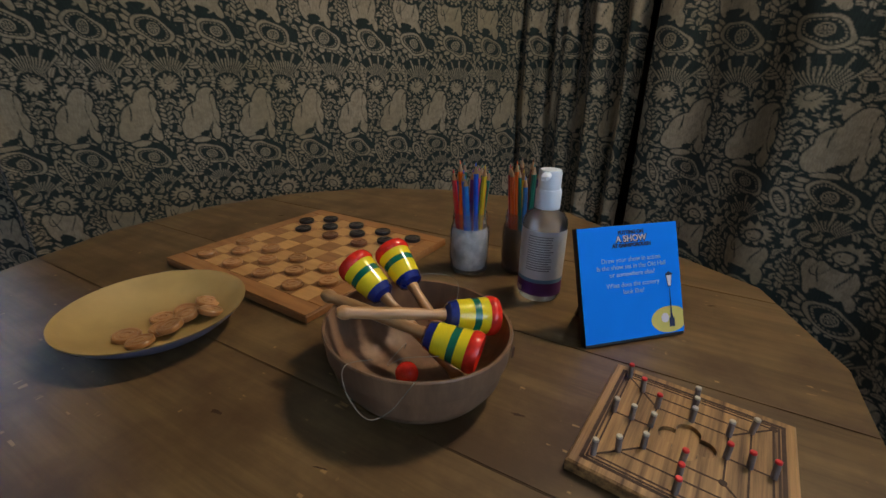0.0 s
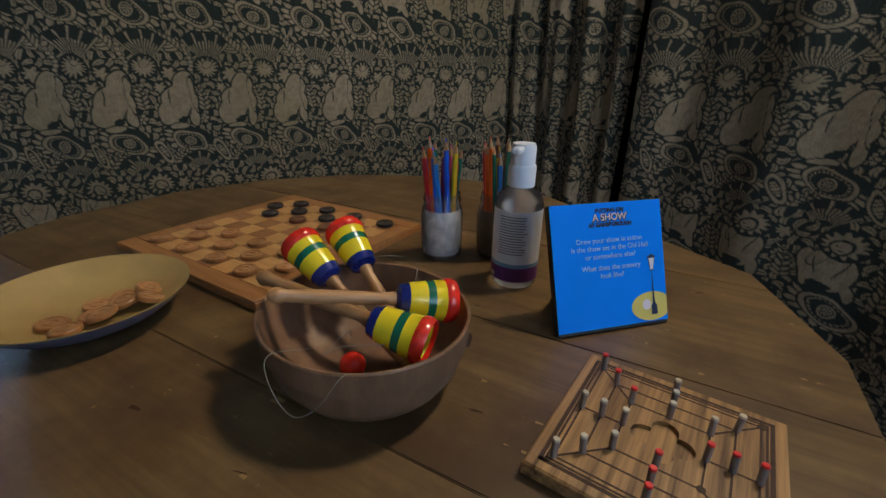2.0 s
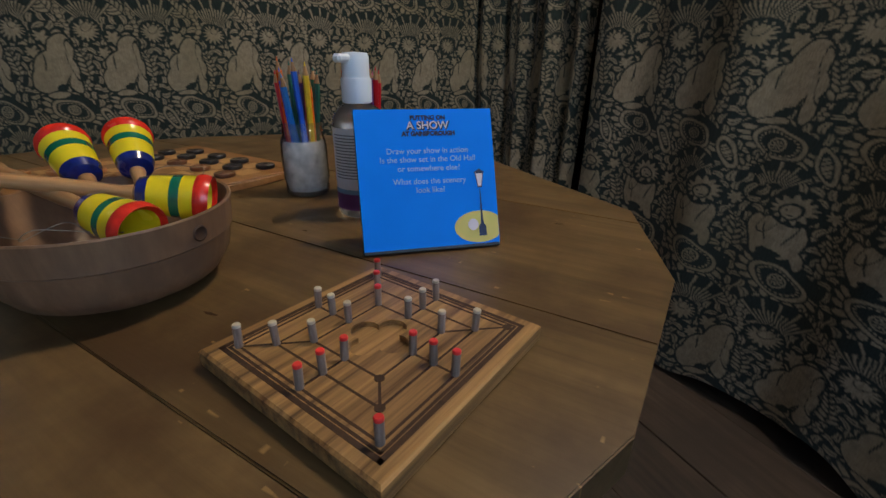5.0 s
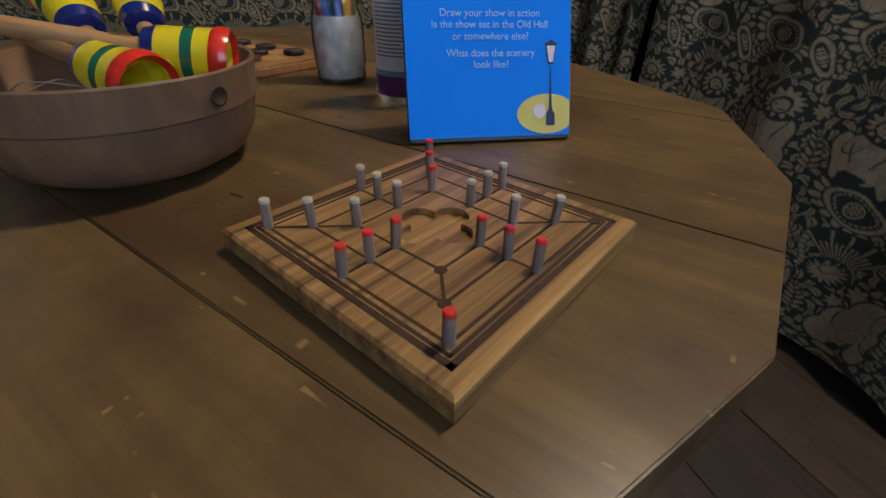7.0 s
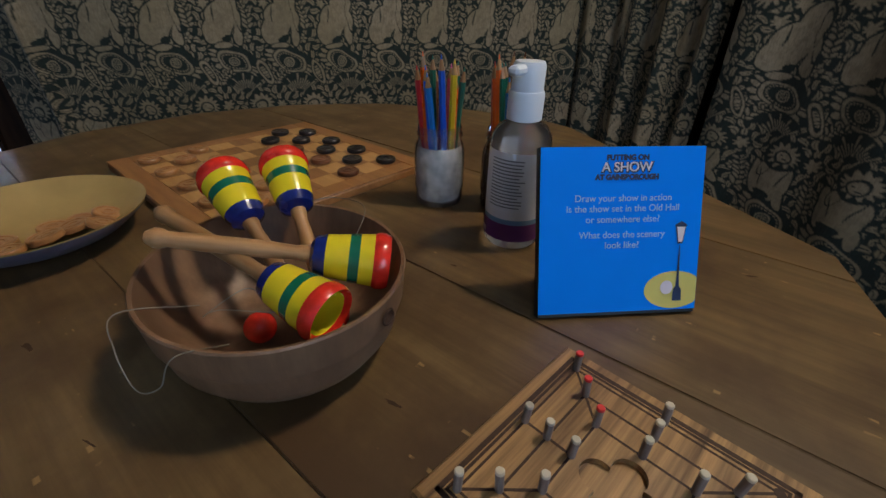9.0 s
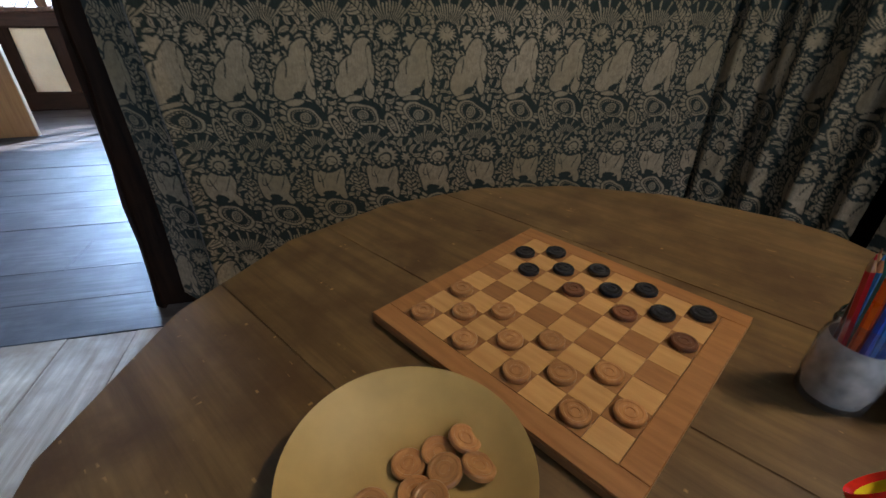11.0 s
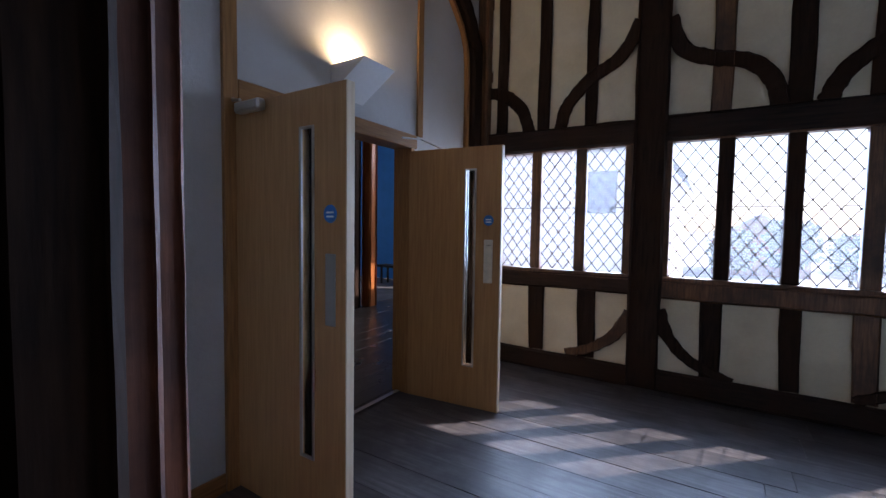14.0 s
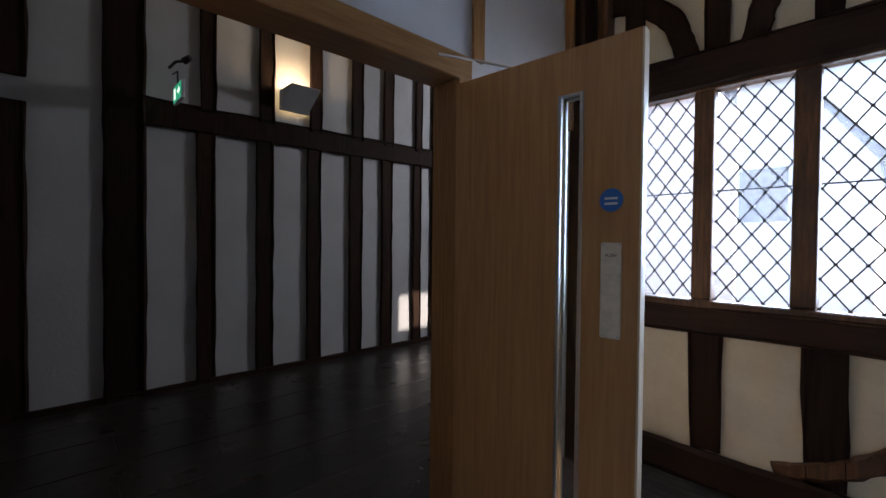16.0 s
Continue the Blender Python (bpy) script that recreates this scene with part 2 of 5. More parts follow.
def joined(bm, own, m=None):
    if m is not None:
        bmesh.ops.transform(own, matrix=m, verts=own.verts)
    me = bpy.data.meshes.new("tmp")
    own.to_mesh(me)
    own.free()
    bm.from_mesh(me)
    bpy.data.meshes.remove(me)
    return bm


def sweep(path, w, d, normal, jitter=0.006, seed=0, taper=1.0, bm=None):
    """A hewn timber: a rectangle w by d swept along a path that lies square to normal; edges worn by jitter."""
    bm = bm or bmesh.new()
    rnd = random.Random(seed)
    n = Vector(normal).normalized()
    pts = [Vector(p) for p in path]
    rings = []
    for i, p in enumerate(pts):
        t = (pts[min(i + 1, len(pts) - 1)] - pts[max(i - 1, 0)]).normalized()
        s = t.cross(n).normalized()
        k = 1 + (taper - 1) * i / (len(pts) - 1)
        c = 0.14 * min(w, d)
        ring = []
        for a, b in ((-1, -1), (-1, 1), (1, 1), (1, -1)):
            for da, db in (((c, 0), (0, c)) if a * b < 0 else ((0, c), (c, 0))):
                ring.append(bm.verts.new(p + s * (a * (w * k / 2 - da) + rnd.uniform(-jitter, jitter)) + n * (b * (d / 2 - db) + rnd.uniform(-jitter, jitter) * 0.5)))
        rings.append(ring)
    for r0, r1 in zip(rings, rings[1:]):
        for i in range(8):
            bm.faces.new((r0[i], r0[(i + 1) % 8], r1[(i + 1) % 8], r1[i]))
    bm.faces.new(rings[0][::-1])
    bm.faces.new(rings[-1])
    bmesh.ops.recalc_face_normals(bm, faces=bm.faces[:])
    return bm


def straight(a, b, step=0.18):
    a, b = Vector(a), Vector(b)
    k = max(2, int((b - a).length / step))
    return [a.lerp(b, i / k) for i in range(k + 1)]


def curve(*ctrl, n=12):
    """A smooth path through the control points."""
    c = [Vector(p) for p in ctrl]
    c = [2 * c[0] - c[1]] + c + [2 * c[-1] - c[-2]]
    out = []
    for i in range(1, len(c) - 2):
        for j in range(n):
            t = j / n
            p0, p1, p2, p3 = c[i - 1:i + 3]
            out.append(0.5 * (2 * p1 + (p2 - p0) * t + (2 * p0 - 5 * p1 + 4 * p2 - p3) * t * t + (3 * p1 - p0 - 3 * p2 + p3) * t ** 3))
    return out + [c[-2]]


def lathe(profile, n=32, bm=None, m=None, slots=None):
    """A turned shape from (radius, height) pairs; slots gives the material slot of each band."""
    own = bmesh.new()
    rings = []
    for r, z in profile:
        if r < 1e-5:
            rings.append([own.verts.new((0, 0, z))] * n)
        else:
            rings.append([own.verts.new((r * math.cos(2 * math.pi * i / n), r * math.sin(2 * math.pi * i / n), z)) for i in range(n)])
    for k, (a, b) in enumerate(zip(rings, rings[1:])):
        for i in range(n):
            q = []
            for v in (a[i], a[(i + 1) % n], b[(i + 1) % n], b[i]):
                if v not in q:
                    q.append(v)
            if len(q) > 2:
                f = own.faces.new(q)
                f.material_index = slots[k] if slots else 0
    bmesh.ops.recalc_face_normals(own, faces=own.faces[:])
    if bm is None:
        if m is not None:
            bmesh.ops.transform(own, matrix=m, verts=own.verts)
        return own
    return joined(bm, own, m)


def tube(path, r, n=8, bm=None):
    bm = bm or bmesh.new()
    pts = [Vector(p) for p in path]
    side = None
    rings = []
    for i, p in enumerate(pts):
        t = (pts[min(i + 1, len(pts) - 1)] - pts[max(i - 1, 0)]).normalized()
        ref = side if side is not None else (Vector((0, 0, 1)) if abs(t.z) < 0.9 else Vector((1, 0, 0)))
        a = t.cross(ref).normalized()
        side = a.cross(t)
        rings.append([bm.verts.new(p + r * (math.cos(2 * math.pi * k / n) * a + math.sin(2 * math.pi * k / n) * side)) for k in range(n)])
    for r0, r1 in zip(rings, rings[1:]):
        for k in range(n):
            bm.faces.new((r0[k], r0[(k + 1) % n], r1[(k + 1) % n], r1[k]))
    bm.faces.new(rings[0][::-1])
    bm.faces.new(rings[-1])
    bmesh.ops.recalc_face_normals(bm, faces=bm.faces[:])
    return bm


def prism(outline, z0, z1, bevel=0.0):
    """A flat plate with the given outline, from z0 up to z1."""
    bm = bmesh.new()
    lo = [bm.verts.new((x, y, z0)) for x, y in outline]
    hi = [bm.verts.new((x, y, z1)) for x, y in outline]
    n = len(outline)
    bm.faces.new(lo[::-1])
    top = bm.faces.new(hi)
    for i in range(n):
        bm.faces.new((lo[i], lo[(i + 1) % n], hi[(i + 1) % n], hi[i]))
    bmesh.ops.recalc_face_normals(bm, faces=bm.faces[:])
    if bevel:
        bmesh.ops.bevel(bm, geom=list(top.edges), offset=bevel, segments=2, affect="EDGES")
    return bm


# ---- setting: gallery window wall (inner face of the plaster at y = -0.03) ----
GALLERY_TOP = 3.95
LIGHTS = ((0.26, 0.58), (0.69, 1.02), (1.13, 1.46)), ((1.845, 2.17), (2.29, 2.615), (2.735, 3.065), (3.19, 3.52)), ((3.99, 4.32), (4.44, 4.77), (4.89, 5.22), (5.34, 5.67)), ((5.95, 6.28), (6.40, 6.73), (6.85, 7.18))
GLASS_LOW, GLASS_HIGH = 1.02, 2.178
wall_north = thing("wall_north", pose(0, 0, 0), "timber-framed wall with cream plaster panels and dark oak", "wall", kind="structure")
edges = [-0.16] + [v for g in LIGHTS for v in (g[0][0] - 0.07, g[-1][1] + 0.07)] + [7.6]
for x0, x1 in zip(edges[::2], edges[1::2]):
    part("plaster_panel", box(x0, x1, -0.03, 0.09, 0.9, 2.3), PLASTER, wall_north)
part("plaster_panel", box(-0.16, 7.6, -0.03, 0.09, 0.0, 0.9), PLASTER, wall_north)
part("plaster_panel", box(-0.16, 7.6, -0.03, 0.09, 2.3, GALLERY_TOP), PLASTER, wall_north)


def timber_north(name, path, w, depth=0.10, mat=OAK_DARK, face=-0.065, jitter=0.006, seed=0, taper=1.0):
    y = face + depth / 2
    return part(name, sweep([(x, y, z) for x, z in path], w, depth, (0, -1, 0), jitter, seed, taper), mat, wall_north)


def line2(a, b, step=0.2):
    return [(p.x, p.y) for p in straight((*a, 0), (*b, 0), step)]


def curve2(*ctrl):
    return [(p.x, p.y) for p in curve(*[(*c, 0) for c in ctrl], n=8)]


for k, (x0, x1) in enumerate(((1.53, 1.80), (3.63, 3.90), (5.76, 5.90))):
    timber_north("post", line2(((x0 + x1) / 2, 0), ((x0 + x1) / 2, GALLERY_TOP)), x1 - x0, 0.16, face=-0.10, seed=k)
for k, (x0, x1) in enumerate(((-0.02, 1.54), (1.79, 3.64), (3.89, 5.77), (5.89, 7.6))):
    timber_north("head_beam", line2((x0, 2.295), (x1, 2.29)), 0.215, 0.13, OAK_DARK_X, -0.085, seed=10 + k)
    timber_north("sill_beam", line2((x0, 0.905), (x1, 0.915)), 0.165, 0.13, OAK_DARK_X if k % 2 == 0 else OAK_WARM, -0.085, seed=20 + k)
    timber_north("bottom_beam", line2((x0, 0.10), (x1, 0.09)), 0.20, 0.15, OAK_DARK_X, -0.11, seed=30 + k)
for k, (x, w) in enumerate(((0.245, 0.12), (0.69, 0.12), (1.145, 0.11), (2.175, 0.15), (2.67, 0.16), (3.12, 0.13), (4.3, 0.14), (4.8, 0.14), (5.3, 0.14), (6.4, 0.14), (6.9, 0.14))):
    timber_north("stud", line2((x, 2.38), (x + 0.01, GALLERY_TOP)), w, 0.09, OAK_WARM if k in (3,) else OAK_DARK, seed=40 + k)
for k, (x, w) in enumerate(((0.18, 0.14), (0.66, 0.15), (1.16, 0.155), (2.17, 0.145), (2.69, 0.125), (3.12, 0.14), (4.35, 0.14), (4.85, 0.14), (5.35, 0.14), (6.4, 0.14), (6.9, 0.14))):
    timber_north("stud", line2((x + 0.015, 0.19), (x, 0.84)), w, 0.09, OAK_WARM if k == 5 else OAK_DARK, seed=60 + k, taper=1.15)
BRACES = (((1.56, 0.66), (1.42, 0.44), (1.22, 0.29), (0.98, 0.20)), ((1.78, 0.72), (1.86, 0.50), (2.04, 0.31), (2.34, 0.18)),
          ((3.66, 0.74), (3.52, 0.50), (3.33, 0.32), (3.08, 0.20)), ((3.88, 0.74), (3.98, 0.50), (4.16, 0.32), (4.42, 0.18)),
          ((0.06, 2.84), (0.28, 2.78), (0.46, 2.62), (0.55, 2.38)), ((0.86, 2.38), (0.93, 2.60), (1.14, 2.82), (1.40, 2.98), (1.56, 3.25)),
          ((1.78, 3.22), (1.88, 2.95), (2.10, 2.83), (2.34, 2.76), (2.50, 2.60), (2.56, 2.38)), ((2.82, 2.38), (2.92, 2.58), (3.12, 2.76), (3.38, 2.92), (3.64, 3.2)),
          ((3.88, 3.2), (4.0, 2.95), (4.3, 2.8), (4.55, 2.62), (4.62, 2.38)))
for k, b in enumerate(BRACES):
    timber_north("brace", curve2(*b), 0.125, 0.085, OAK_WARM if k == 0 else OAK_DARK, -0.072, seed=80 + k, taper=0.6 if k < 4 else 1.0)


def lead_lattice(w, h, nx=3.0, nz=8.0):
    """Diamond cames, with the solder joints, over a light of that size."""
    bm = bmesh.new()
    px, pz = w / nx, h / nz
    half = 0.0030
    for sgn in (1, -1):
        k = -int(nx + nz) - 2
        while k < nx + nz + 2:
            pts = []
            for u, v in ((0, None), (w, None), (None, 0), (None, h)):
                if u is not None:
                    v = (k + sgn * u / px) * pz
                    if -1e-6 <= v <= h + 1e-6:
                        pts.append((u, v))
                else:
                    u = sgn * (v / pz - k) * px
                    if -1e-6 <= u <= w + 1e-6:
                        pts.append((u, v))
            pts = sorted(set((round(a, 5), round(b, 5)) for a, b in pts))
            if len(pts) >= 2:
                a, b = Vector((pts[0][0], 0, pts[0][1])), Vector((pts[-1][0], 0, pts[-1][1]))
                if (b - a).length > 0.01:
                    t = (b - a).normalized()
                    s = t.cross(Vector((0, 1, 0))) * half
                    for yy, q in ((-0.004, 1), (0.004, -1)):
                        o = Vector((0, yy, 0))
                        vs = [bm.verts.new(p + o) for p in (a - s, b - s, b + s, a + s)]
                        bm.faces.new(vs if q > 0 else vs[::-1])
            k += 1
    for i in range(int(nx * 2) + 1):
        for j in range(int(nz * 2) + 1):
            if (i + j) % 2 == 0:
                box(i * px / 2 - 0.008, i * px / 2 + 0.008, -0.0065, 0.0065, j * pz / 2 - 0.007, j * pz / 2 + 0.007, bm=bm)
    return bm


def diamond(w, h, nx=3.0, nz=8.0, drop=None):
    """A diamond pane, or the half of it that is left when one corner is dropped."""
    bm = bmesh.new()
    a, b = w / nx / 2, h / nz / 2
    vs = [bm.verts.new(p) for k, p in enumerate(((0, 0, -b), (a, 0, 0), (0, 0, b), (-a, 0, 0))) if k != drop]
    bm.faces.new(vs)
    return bm


LW, LH = 0.33, GLASS_HIGH - GLASS_LOW
lattice_me = linked("lead_cames", lead_lattice(LW, LH), LEAD)
PANES = {}
for side, drop in (("whole", None), ("left", 3), ("right", 1), ("low", 0), ("high", 2)):
    pane_ob = linked("pane", diamond(LW, LH, drop=drop), WINDOW_GLASS)
    PANES[side] = pane_ob.data
    bpy.data.objects.remove(pane_ob)
rndw = random.Random(5)
for gi, g in enumerate(LIGHTS):
    win = thing("window_%d" % (gi + 1), pose(g[0][0], 0, GLASS_LOW), "leaded diamond-pane window in a brown oak frame", "window", kind="structure")
    X0, X1 = -0.07, g[-1][1] - g[0][0] + 0.07
    part("window_sill", box(X0, X1, -0.075, 0.045, -0.055, -0.004, 0.008), OAK_WARM, win)
    part("frame_head", box(X0, X1, -0.05, 0.045, LH, LH + 0.03, 0.006), OAK_WARM, win)
    ends = [X0] + [v for a, b in g for v in (a - g[0][0], b - g[0][0])] + [X1]
    for a, b in zip(ends[::2], ends[1::2]):
        outer = a == X0 or b == X1
        bm = box(a + 0.004, b - 0.004, -0.05, 0.03, -0.004, LH, 0.012 if not outer else 0.005, seg=2)
        part("jamb" if outer else "mullion", bm, OAK_WARM if gi == 0 else (OAK_WARM if rndw.random() < 0.3 else OAK_DARK), win)
    for a, b in g:
        o = new("lead_cames", lattice_me.data)
        o.parent, o.location, o.scale = win, (a - g[0][0], 0.012, 0), ((b - a) / LW, 1, 1)
        part("glazing_bar", tube([(a - g[0][0], 0.0, LH * 0.52), (b - g[0][0], 0.0, LH * 0.52)], 0.004, 6), LEAD, win)
        for i in range(7):
            for j in range(17):
                if (i + j) % 2 == 0:
                    continue
                if gi < 2:
                    side = "left" if i == 0 else "right" if i == 6 else "low" if j == 0 else "high" if j == 16 else "whole"
                    p = new("pane", PANES[side])
                    p.parent = win
                    p.location = (a - g[0][0] + i * (b - a) / 6, 0.012, j * LH / 16)
                    p.scale = ((b - a) / LW, 1, 1)
                    if side == "whole":
                        p.rotation_euler = (rndw.uniform(-0.02, 0.02), 0, rndw.uniform(-0.02, 0.02))
                    p.visible_shadow = False
bpy.data.objects.remove(lattice_me)

# ---- setting: door wall (face at x = 0) ----
DOOR_A, DOOR_B, DOOR_TOP = -2.875, -1.335, 2.065
wall_west = thing("wall_west", pose(0, 0, 0), "white painted plaster wall with thin oak battens", "wall", kind="structure")
for a, b, lo in ((-4.45, DOOR_A, 0.0), (DOOR_B, -0.11, 0.0), (DOOR_A, DOOR_B, DOOR_TOP)):
    part("plaster_panel", box(-0.14, 0.0, a, b, lo, GALLERY_TOP), WHITE, wall_west)
part("batten", box(0.001, 0.028, -2.955, -2.877, 0.0, GALLERY_TOP, 0.003), OAK_FRAME, wall_west)
part("batten", box(0.001, 0.022, -1.255, -1.18, DOOR_TOP + 0.115, GALLERY_TOP, 0.003), OAK_FRAME, wall_west)
part("skirting", box(0.001, 0.02, -4.05, -2.957, 0.0, 0.1, 0.004), OAK_FRAME_Y, wall_west)
part("curved_post", sweep([(0.02, p[0], p[1]) for p in curve2((-0.30, 0.0), (-0.30, 2.9), (-0.36, 3.3), (-0.62, 3.62), (-1.05, 3.9))], 0.19, 0.14, (1, 0, 0), 0.006, 3), OAK_DARK, wall_west)
part("batten", sweep([(0.02, p[0], p[1]) for p in curve2((-0.425, 2.0), (-0.425, 2.9), (-0.49, 3.25), (-0.72, 3.5), (-1.13, 3.75))], 0.045, 0.05, (1, 0, 0), 0.002, 4), OAK_FRAME, wall_west)
part("corner_post", sweep(straight((0.06, -0.09, 0), (0.06, -0.09, GALLERY_TOP)), 0.16, 0.12, (1, 0, 0), 0.006, 7), OAK_WARM, wall_west)
door_frame = thing("door_frame", pose(0, 0, 0), "light oak frame round the double doorway", "door frame", kind="structure")
part("lintel", box(-0.15, 0.032, DOOR_A - 0.002, DOOR_B + 0.06, DOOR_TOP, DOOR_TOP + 0.11, 0.005), OAK_FRAME_Y, door_frame)
part("jamb", box(-0.15, 0.01, DOOR_A, DOOR_A + 0.022, 0, DOOR_TOP, 0.003), OAK_FRAME, door_frame)
part("jamb", box(-0.15, 0.03, DOOR_B - 0.022, DOOR_B + 0.03, 0, DOOR_TOP, 0.003), OAK_FRAME, door_frame)
part("threshold_strip", box(-0.1, -0.06, DOOR_A + 0.03, DOOR_B - 0.03, 0.012, 0.017, 0.002), STEEL, door_frame)


def fire_door(name, hinge, angle, mirror, pull):
    """A flush veneered leaf with a tall narrow glazed slot; x runs from the hinge to the free edge."""
    W, T, H = 0.80, 0.045, 2.035
    m = 1 if mirror else -1
    d = thing(name, Matrix.Translation(hinge) @ pose(0, 0, 0, 0, 0, angle), "open light oak veneer fire door with narrow glass slot", "door", kind="structure")
    v0, v1, z0, z1 = 0.50, 0.595, 0.33, 1.87
    bm = box(0.0, v0, -T / 2, T / 2, 0.008, H)
    box(v1, W - 0.008, -T / 2, T / 2, 0.008, H, bm=bm)
    box(v0, v1, -T / 2, T / 2, 0.008, z0, bm=bm)
    box(v0, v1, -T / 2, T / 2, z1, H, bm=bm)
    leaf = part("leaf", bm, VENEER, d)
    part("lipping", box(W - 0.0078, W, -T / 2 - 0.0005, T / 2 + 0.0005, 0.008, H, 0.001), LIPPING, d, "pale cream lipping on the free edge")
    for s in (-1, 1):
        y0, y1 = sorted((s * (T / 2 - 0.006), s * (T / 2 + 0.006)))
        for a, b, c, e in ((v0 - 0.002, v0 + 0.012, z0, z1), (v1 - 0.012, v1 + 0.002, z0, z1), (v0 + 0.012, v1 - 0.012, z0, z0 + 0.012), (v0 + 0.012, v1 - 0.012, z1 - 0.012, z1)):
            part("glazing_bead", box(a, b, y0, y1, c, e, 0.002), STEEL, leaf)
    g = part("vision_glass", box(v0 + 0.002, v1 - 0.002, -0.003, 0.003, z0 + 0.002, z1 - 0.002), VISION_GLASS, leaf)
    g.visible_shadow = False
    s = -1
    disc = lathe([(0, -0.001), (0.04, -0.001), (0.04, 0.001), (0, 0.001)], 28, m=pose(0.70, s * (T / 2 + 0.0012), 1.475, 90))
    disc = part("fire_notice", disc, SIGN_BLUE, d, "round blue fire door notice")
    for k in range(2):
        part("lettering", box(0.678, 0.722, s * (T / 2 + 0.0035) - 0.0006, s * (T / 2 + 0.0035) + 0.0006, 1.477 - k * 0.018, 1.485 - k * 0.018), INK_WHITE, disc)
    if pull:
        part("pull_plate", box(0.672, 0.735, s * (T / 2 + 0.003) - 0.002, s * (T / 2 + 0.003) + 0.002, 0.98, 1.30, 0.0015), STEEL, d)
    else:
        pp = part("push_plate", box(0.668, 0.738, s * (T / 2 + 0.003) - 0.002, s * (T / 2 + 0.003) + 0.002, 1.0, 1.33, 0.004), plain("cream_plate", (0.74, 0.68, 0.56), 0.45), d)
        letters("lettering", "PUSH", 0.016, pose(0.703, s * (T / 2 + 0.0058), 1.285, 90), BLACK, pp)
        for sx in (0.676, 0.730):
            for sz in (1.008, 1.322):
                part("screw", lathe([(0.004, 0), (0.003, 0.0015), (0, 0.002)], 10, m=pose(sx, s * (T / 2 + 0.005), sz, 90)), STEEL, pp)
    for z in (0.28, 1.05, 1.80):
        part("hinge", lathe([(0.0, z - 0.05), (0.007, z - 0.05), (0.007, z + 0.05), (0.0, z + 0.05)], 10, m=pose(-0.004, T / 2, 0)), STEEL, d)
    return d


def letters(name, text, size, m, mat, parent=None, bold=0.0, align="CENTER"):
    c = bpy.data.curves.new(name, "FONT")
    c.body, c.size, c.align_x, c.align_y, c.extrude, c.offset = text, size, align, "CENTER", 0.0002, bold
    tmp = new(name, c)
    me = bpy.data.meshes.new_from_object(tmp.evaluated_get(bpy.context.evaluated_depsgraph_get()))
    bpy.data.objects.remove(tmp)
    me.materials.clear()
    me.materials.append(mat)
    ob = new(name, me)
    if parent:
        ob.parent = parent
    ob.matrix_local = m
    return ob


door_1 = fire_door("door_1", (0.03, -2.868, 0), -0.7, False, True)
door_2 = fire_door("door_2", (0.02, -1.345, 0), 5.2, False, False)
# floor magnet that holds the first leaf
hold = thing("door_holder", pose(0.78, -2.905, 0, 0, 0, -0.7), "black door holder fixed low on the open door", "door holder")
part("housing", box(0.0, 0.075, -0.05, -0.001, 0.03, 0.135, 0.006), BLACK, hold)
part("arm", box(-0.045, 0.0, -0.045, -0.006, 0.04, 0.165, 0.006), BLACK, hold)
part("nameplate", box(-0.035, -0.008, -0.0475, -0.0455, 0.085, 0.105), STEEL, hold)
part("foot", box(-0.02, 0.06, -0.04, -0.01, 0.0, 0.03, 0.003), BLACK, hold)
closer = thing("door_closer", pose(0.03, -2.868, 0, 0, 0, -0.7), "grey overhead door closer with steel arm", "door closer")
part("body", box(0.06, 0.26, -0.075, -0.026, 1.975, 2.03, 0.01), STEEL, closer)
part("arm", tube([(0.08, -0.05, 2.045), (0.0, -0.04, 2.06), (-0.02, -0.03, 2.085)], 0.008), STEEL, closer)
stay = thing("door_stay", pose(0.02, -1.345, 0), "thin steel door stay over the open door", "door stay")
part("arm", tube([(0.03, -0.16, 2.12), (0.07, 0.03, 2.135)], 0.006), STEEL, stay)
part("arm", tube([(0.07, 0.03, 2.135), (0.28, 0.03, 2.04)], 0.006), STEEL, stay)


def sconce(m, label, power):
    """A wedge uplighter: open on top, its front slopes back to the wall."""
    s = thing("wall_uplighter", m, label, "wall lamp")
    bm = bmesh.new()
    W, D, H, t = 0.15, 0.29, 0.19, 0.006
    a = [bm.verts.new(p) for p in ((D, -W, H), (D, W, H), (0, W, 0), (0, -W, 0))]
    bm.faces.new(a)
    bm.faces.new([bm.verts.new(p) for p in ((0, -W, 0), (0, -W, H), (D, -W, H))])
    bm.faces.new([bm.verts.new(p) for p in ((0, W, 0), (D, W, H), (0, W, H))])
    bmesh.ops.remove_doubles(bm, verts=bm.verts[:], dist=1e-5)
    bmesh.ops.recalc_face_normals(bm, faces=bm.faces[:])
    bmesh.ops.solidify(bm, geom=bm.faces[:], thickness=t)
    part("shade", bm, LAMP_WHITE, s)
    part("bulb", lathe([(0, -0.07), (0.018, -0.06), (0.022, 0), (0.018, 0.06), (0, 0.07)], 14, m=pose(0.10, 0, H - 0.035, 90)), GLOW, s, "glowing warm bulb", True)
    lamp("uplight", "AREA", m @ pose(0.10, 0, H + 0.005, 180), power, (1.0, 0.78, 0.48), size=0.12, size_y=0.2)
    return s


sconce(pose(0.002, -2.06, 2.275), "white wedge-shaped uplighter glowing above the doorway", 4)

